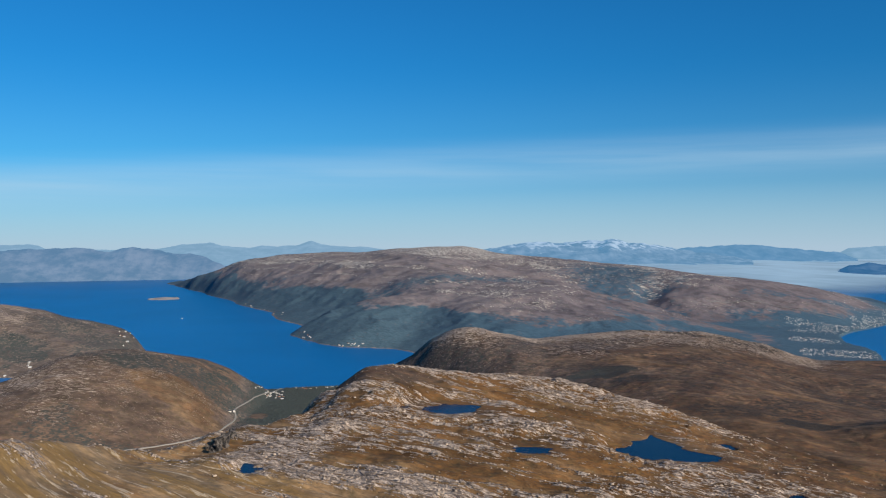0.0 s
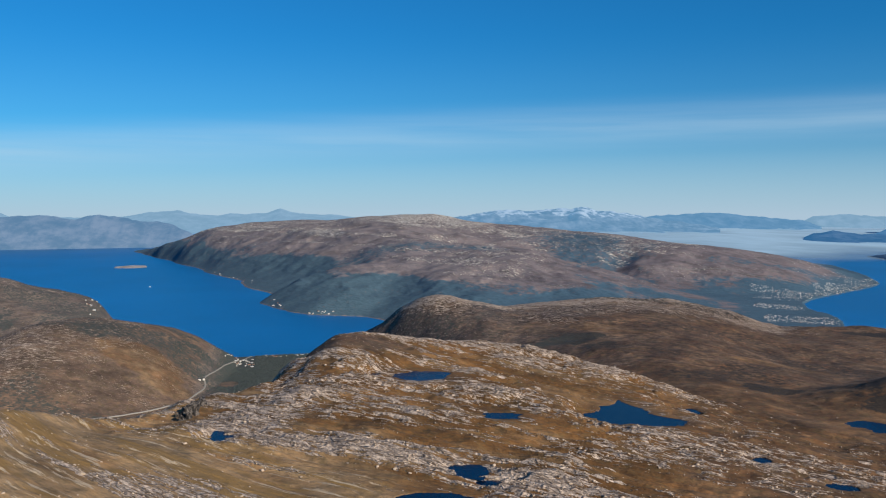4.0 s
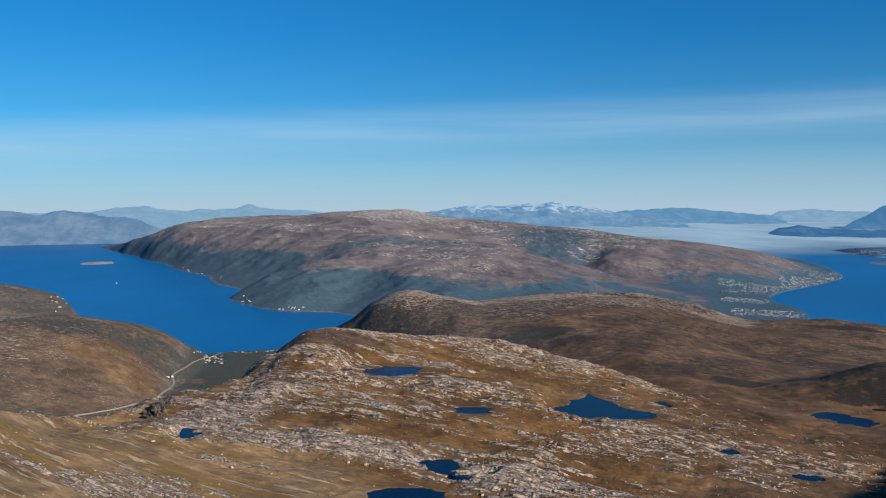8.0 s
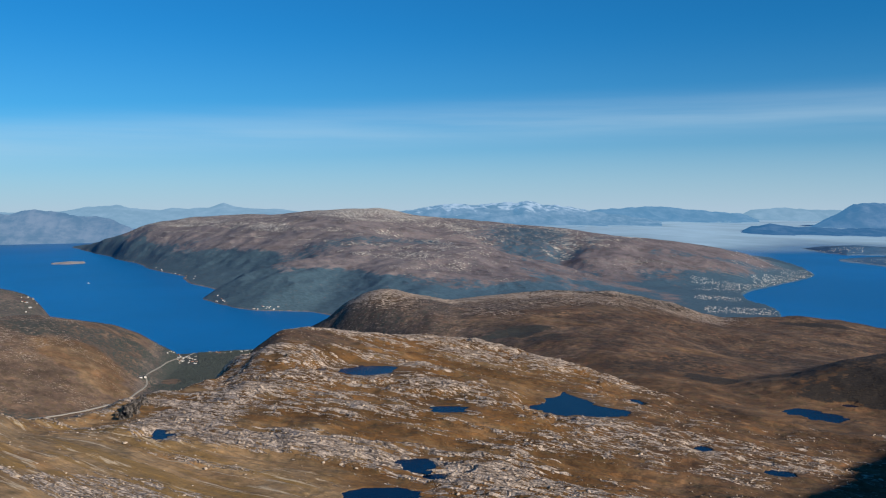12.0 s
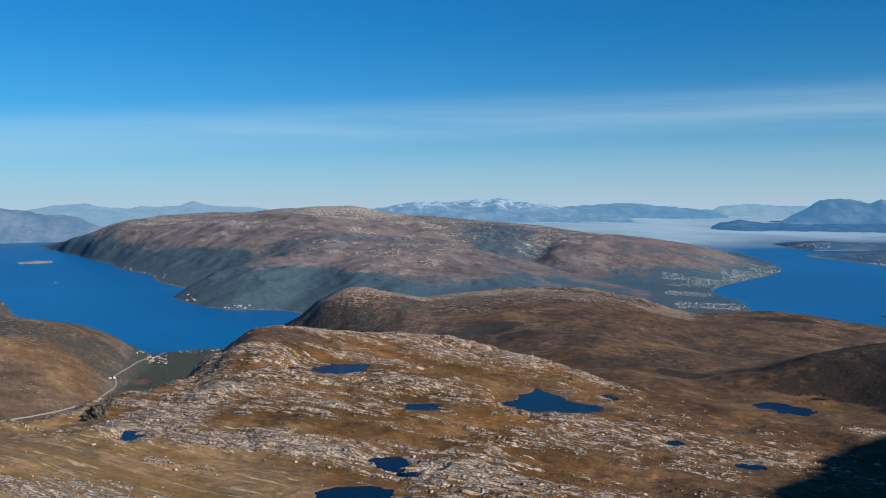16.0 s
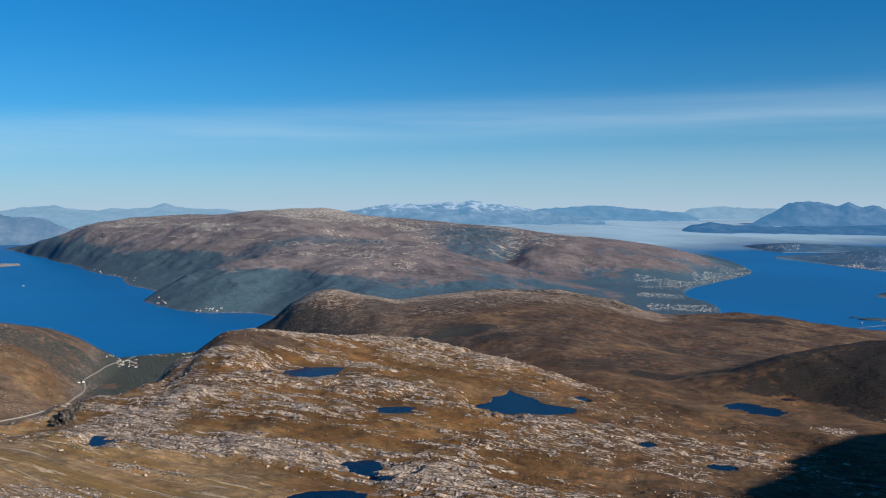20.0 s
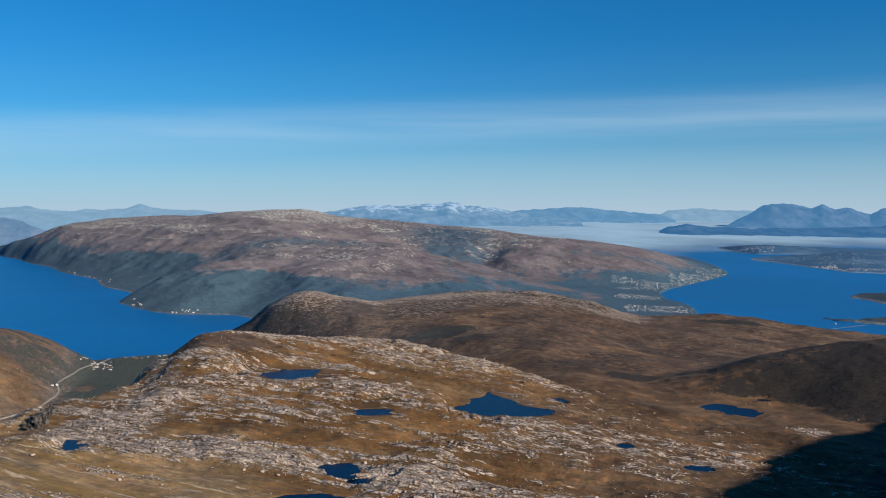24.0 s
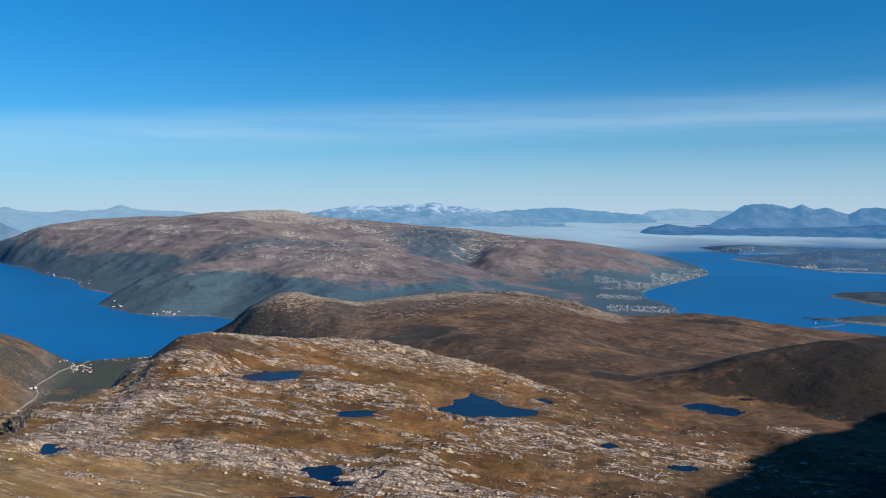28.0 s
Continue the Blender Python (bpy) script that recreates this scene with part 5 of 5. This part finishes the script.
settle(24, -11.7, -10.5, 580, 612, ground_height, "houses of the hamlet by the fjord", 2.4, 0.5)
settle(10, -12.3, -10.9, 588, 612, ground_height, "houses of the hamlet by the fjord", 1.7, 0.55)
settle(14, -9.8, -7.0, 617, 627, ground_height, "houses of the hamlet by the fjord", 1.7, 0.55)
settle(10, -20.6, -19.7, 815, 870, ground_height, "houses on the headland", 2.0, 0.7, 22.0)
settle(9, -27.5, -25.2, 733, 775, ground_height, "houses by the inlet", 1.7, 0.8)
settle(11, -6.9, -5.2, 846, 872, long_height, "houses on the far shore", 2.0, 0.62, 3.5)
settle(6, -9.9, -8.5, 905, 960, long_height, "houses on the far shore", 2.0, 0.6)
settle(11, -14.0, -10.3, 1195, 1400, long_height, "houses on the far shore", 2.0, 0.62, 3.5)


def street(count, line, spread, height, group, scale):
    """Houses in a row along a line of azimuths and distances, their long sides towards the water."""
    line = np.array(line)
    aa = line[0, 0] + rng.uniform(0, 1, count * 12) * (line[-1, 0] - line[0, 0])
    qq = np.interp(aa, line[:, 0], line[:, 1]) + spread * rng.uniform(-1, 1, len(aa))
    done = []
    for a0, q0, z in zip(aa, qq, height(aa, qq)[0]):
        x, y = polar(a0, q0)
        if len(done) >= count or z < 0.4 or any((x - px) ** 2 + ((y - py) * 0.8) ** 2 < (2.9 * scale) ** 2 for px, py in done):
            continue
        done.append((x, y))
        ob = copy_thing(KINDS[rng.choice(6, p=WEIGHTS)], pose(x, y, z, 0, 0, -a0 + rng.uniform(-14, 14) + 90 * (rng.uniform() < 0.2)) @ Matrix.Scale(scale * rng.uniform(0.8, 1.25), 4))
        tagged(ob, group=group)


UPPER = [(21.8, 1090), (25.3, 1118), (26.7, 1190), (28.5, 1290)]
street(40, UPPER[:2], 6, long_height, "houses of the town", 0.43)
street(50, UPPER[1:], 24, long_height, "houses of the town", 0.43)
street(22, [(21.8, 1040), (25.1, 1078)], 5, long_height, "houses of the town", 0.42)
street(30, [(21.8, 968), (23.6, 980), (24.7, 962)], 9, long_height, "houses of the town", 0.42)
street(55, [(22.5, 872), (26.5, 884)], 20, long_height, "houses of the town", 0.42)
# a white farm beside the road
for dx, dy, turn in ((0, 0, 20), (2.6, 1.4, 100)):
    x, y = polar(-13.95, 517)
    z = float(ground_height(np.array([-13.95]), np.array([517.0]))[0][0])
    tagged(copy_thing(KINDS[0], pose(x + dx, y + dy, z, 0, 0, turn) @ Matrix.Scale(0.85, 4)), "white farm building beside the valley road", group="farm in the valley")
for ob in KINDS:
    for o in (*ob.children_recursive, ob):
        bpy.data.objects.remove(o)

# ---- houses too far to be told apart ----
def far_houses(name, stretches_, height, label):
    """Rows of small gabled houses joined into one mesh."""
    bm = bmesh.new()
    for count, a0, a1, q0, q1, scale in stretches_:
        aa, qq = rng.uniform(a0, a1, count), rng.uniform(q0, q1, count)
        zz = height(aa, qq)[0]
        for a, q, z in zip(aa, qq, zz):
            if z < 0.6:
                continue
            x, y = polar(a, q)
            t, l, d, e, k = rng.uniform(-0.5, 0.5), 1.1 * scale * rng.uniform(0.7, 1.5), 0.75 * scale, 0.55 * scale, 0.95 * scale
            c, n = math.cos(t), math.sin(t)
            v = [bm.verts.new((x + u * c - w * n, y + u * n + w * c, z + h)) for u, w, h in
                 ((-l, -d, -0.5), (l, -d, -0.5), (l, d, -0.5), (-l, d, -0.5), (-l, -d, e), (l, -d, e), (l, d, e), (-l, d, e), (-l, 0, k), (l, 0, k))]
            for f in ((0, 1, 5, 4), (2, 3, 7, 6), (1, 2, 6, 9, 5), (3, 0, 4, 8, 7), (4, 5, 9, 8), (6, 7, 8, 9)):
                bm.faces.new([v[i] for i in f])
    bmesh.ops.recalc_face_normals(bm, faces=bm.faces[:])
    me = bpy.data.meshes.new(name)
    bm.to_mesh(me)
    bm.free()
    me.materials.append(FAR_HOUSE)
    return tagged(new(name, me), label, "houses", kind="stuff")


def island_height(crest, shore, back, seed):
    def height(az, r):
        x, y = r * np.sin(np.radians(az)), r * np.cos(np.radians(az))
        rs, rc, zc = column(shore, az, 1), column(crest, az, 1), column(crest, az, 2)
        rw = r + 8 * fbm(x / 40, y / 40, 3, seed)
        u = np.clip((rw - rs) / (rc - rs), -0.2, 1)
        z = np.maximum(zc, 0) * np.sign(u) * np.abs(u) ** 0.8 + np.minimum(zc, 0) - back * np.maximum(rw - rc, 0)
        return (z + np.clip(z / 6, 0, 1) * 2.0 * fbm(x / 60, y / 60, 4, seed + 4),)
    return height


def far_house_material():
    m, nt, b = principled("far_house")
    geo = nt.nodes.new("ShaderNodeNewGeometry")
    link(nt, mix_col(nt, geo.outputs["Random Per Island"], (0.28, 0.28, 0.27), (0.66, 0.62, 0.53)), b.inputs["Base Color"])
    return m


FAR_HOUSE = far_house_material()
far_houses("distant_houses", [(120, 33.4, 35.2, 1470, 1512, 0.6), (90, 35.0, 38.0, 1445, 1470, 0.5), (170, 34.0, 40, 1500, 1690, 0.45), (30, 31, 33.5, 1590, 1650, 0.45)],
           island_height(INNER_CREST, INNER_SHORE, 0.1, 311), "pale houses scattered over the low island")
far_houses("distant_houses", [(120, 28.7, 31.6, 1850, 1930, 0.55)], island_height(OUTER_CREST, OUTER_SHORE, 0.1, 351), "pale houses strewn along the outer island")
far_houses("distant_houses", [(90, 25.3, 26.2, 1120, 1200, 0.38), (130, 26.0, 27.0, 1150, 1260, 0.38), (150, 27.0, 28.0, 1205, 1360, 0.38), (90, 28.0, 28.8, 1265, 1400, 0.38), (80, 24.0, 27.0, 1240, 1420, 0.36), (170, 21.6, 25.3, 1082, 1120, 0.38), (60, 22.0, 25.2, 1034, 1080, 0.36), (100, 22.0, 24.8, 952, 990, 0.36), (190, 22.5, 26.8, 852, 905, 0.36)], long_height, "pale houses strewn over the slope above the bay")

# ---- crag beside the small tarn ----
def crag_material():
    m, nt, b = principled("crag_rock")
    co = nt.nodes.new("ShaderNodeTexCoord").outputs["Object"]
    n = noise_node(nt, mapping(nt, co, scale=(1.0, 1.0, 0.8)), 1.1, 5.0, 0.65)
    link(nt, mix_col(nt, map_range(nt, n, 0.38, 0.66), (0.010, 0.009, 0.008), (0.15, 0.125, 0.105)), b.inputs["Base Color"])
    b.inputs["Roughness"].default_value = 0.9
    bumped(nt, b, n, 1.0, 0.4)
    return m


CRAG = crag_material()
crag_spots = [(-14.45, 214, 2.2, 2.9), (-14.75, 211, 1.6, 2.2), (-14.15, 217, 2.2, 2.6), (-13.75, 220, 1.8, 1.8), (-15.05, 208, 1.2, 1.4), (-14.6, 209, 1.3, 1.5), (-14.2, 212, 1.3, 1.3), (-15.3, 212, 1.0, 1.0)]
cx, cy = polar(-14.4, 213)
cz = float(ground_height(np.array([-14.4]), np.array([213.0]))[0][0])
crag = thing("rock_outcrop", cx, cy, cz - 0.6)
for k, (a0, q0, wide, tall) in enumerate(crag_spots):
    x, y = polar(a0, q0)
    gz = float(ground_height(np.array([a0]), np.array([float(q0)]))[0][0])
    bm = bmesh.new()
    bmesh.ops.create_cube(bm, size=1.0)
    bmesh.ops.subdivide_edges(bm, edges=bm.edges[:], cuts=3, use_grid_fill=True)
    for v in bm.verts:
        n0 = noise.noise_vector(v.co * 1.8 + Vector((k * 5.1, 0, 0)))
        p = Vector((v.co.x * (1.15 - 0.35 * v.co.z), v.co.y * (1.1 - 0.3 * v.co.z), v.co.z)) + 0.28 * n0
        v.co = Vector((p.x * wide + 0.5 * p.z, p.y * wide * 0.8, p.z * tall * 0.95))
    bmesh.ops.rotate(bm, verts=bm.verts[:], matrix=Euler((0, 0, k * 0.7)).to_matrix())
    bmesh.ops.translate(bm, verts=bm.verts[:], vec=(x - cx, y - cy, gz - cz + 0.6 + tall * 0.3))
    part("block", bm, CRAG, crag)
tagged(crag, "jagged dark rock outcrop with deep clefts on the plateau's edge", "rock outcrop")

# ---- causeway, islets and boats ----
CONCRETE = paint("pale_concrete", (0.26, 0.28, 0.30))
bridge = thing("causeway", *polar(35.85, 813), 0)
bx, by = polar(35.85, 813)
ends = [Vector((*polar(34.9, 797), 0)), Vector((*polar(36.75, 832), 0))]
way = ends[1] - ends[0]
turn = math.atan2(way.y, way.x)
bm = bmesh.new()
box(bm, -way.length / 2, way.length / 2, -0.3, 0.3, 0.5, 0.6)
bmesh.ops.rotate(bm, verts=bm.verts[:], matrix=Euler((0, 0, turn)).to_matrix())
part("deck", bm, CONCRETE, bridge)
for k in range(9):
    bm = bmesh.new()
    u = (k - 4) / 9.0 * way.length
    box(bm, u - 0.12, u + 0.12, -0.3, 0.3, -1.0, 0.55)
    bmesh.ops.rotate(bm, verts=bm.verts[:], matrix=Euler((0, 0, turn)).to_matrix())
    part("pier", bm, CONCRETE, bridge)
tagged(bridge, "low pale concrete causeway on piers across the sound", "causeway")

for a0, q0, wide, tall in ((35.5, 858, 9, 1.2), (35.9, 862, 5, 1.0), (34.7, 866, 4, 0.7)):
    bm = bmesh.new()
    bmesh.ops.create_icosphere(bm, subdivisions=3, radius=1.0)
    for v in bm.verts:
        d = 1 + 0.35 * noise.noise(v.co * 1.7 + Vector((a0, 0, 0)))
        v.co = Vector((v.co.x * wide * d, v.co.y * wide * 0.5 * d, v.co.z * tall * d))
    me = bpy.data.meshes.new("islet")
    bm.to_mesh(me)
    bm.free()
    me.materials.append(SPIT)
    ob = new("islet", me)
    ob.matrix_basis = pose(*polar(a0, q0), 0.1, 0, 0, -a0)
    tagged(ob, "tiny dark wooded islet near the causeway", "islet", "islets in the sound")


def boat(a0, q0, heading, scale, label):
    ob = thing("boat", *polar(a0, q0), 0.0, heading)
    bm = bmesh.new()
    rows = []
    for u, w in ((-1.5, 0.42), (-0.6, 0.5), (0.5, 0.46), (1.2, 0.28), (1.75, 0.03)):
        rows.append([bm.verts.new(Vector(p) * scale) for p in ((u, -w, 0.45), (u, -w * 0.6, -0.15), (u, w * 0.6, -0.15), (u, w, 0.45))])
    for p, q in zip(rows, rows[1:]):
        for i in range(3):
            bm.faces.new((p[i], q[i], q[i + 1], p[i + 1]))
        bm.faces.new((p[3], q[3], q[0], p[0]))
    bm.faces.new(rows[0])
    bm.faces.new(rows[-1][::-1])
    part("hull", bm, WHITE, ob)
    bm = bmesh.new()
    box(bm, -0.9 * scale, 0.2 * scale, -0.32 * scale, 0.32 * scale, 0.4 * scale, 0.95 * scale)
    part("cabin", bm, WHITE, ob)
    return tagged(ob, label, "boat", "boats on the water")


boat(-16.85, 1200, 20, 0.8, "small white motor boat out on the fjord")
boat(35.13, 832, 70, 1.0, "small white boat moored near the causeway")
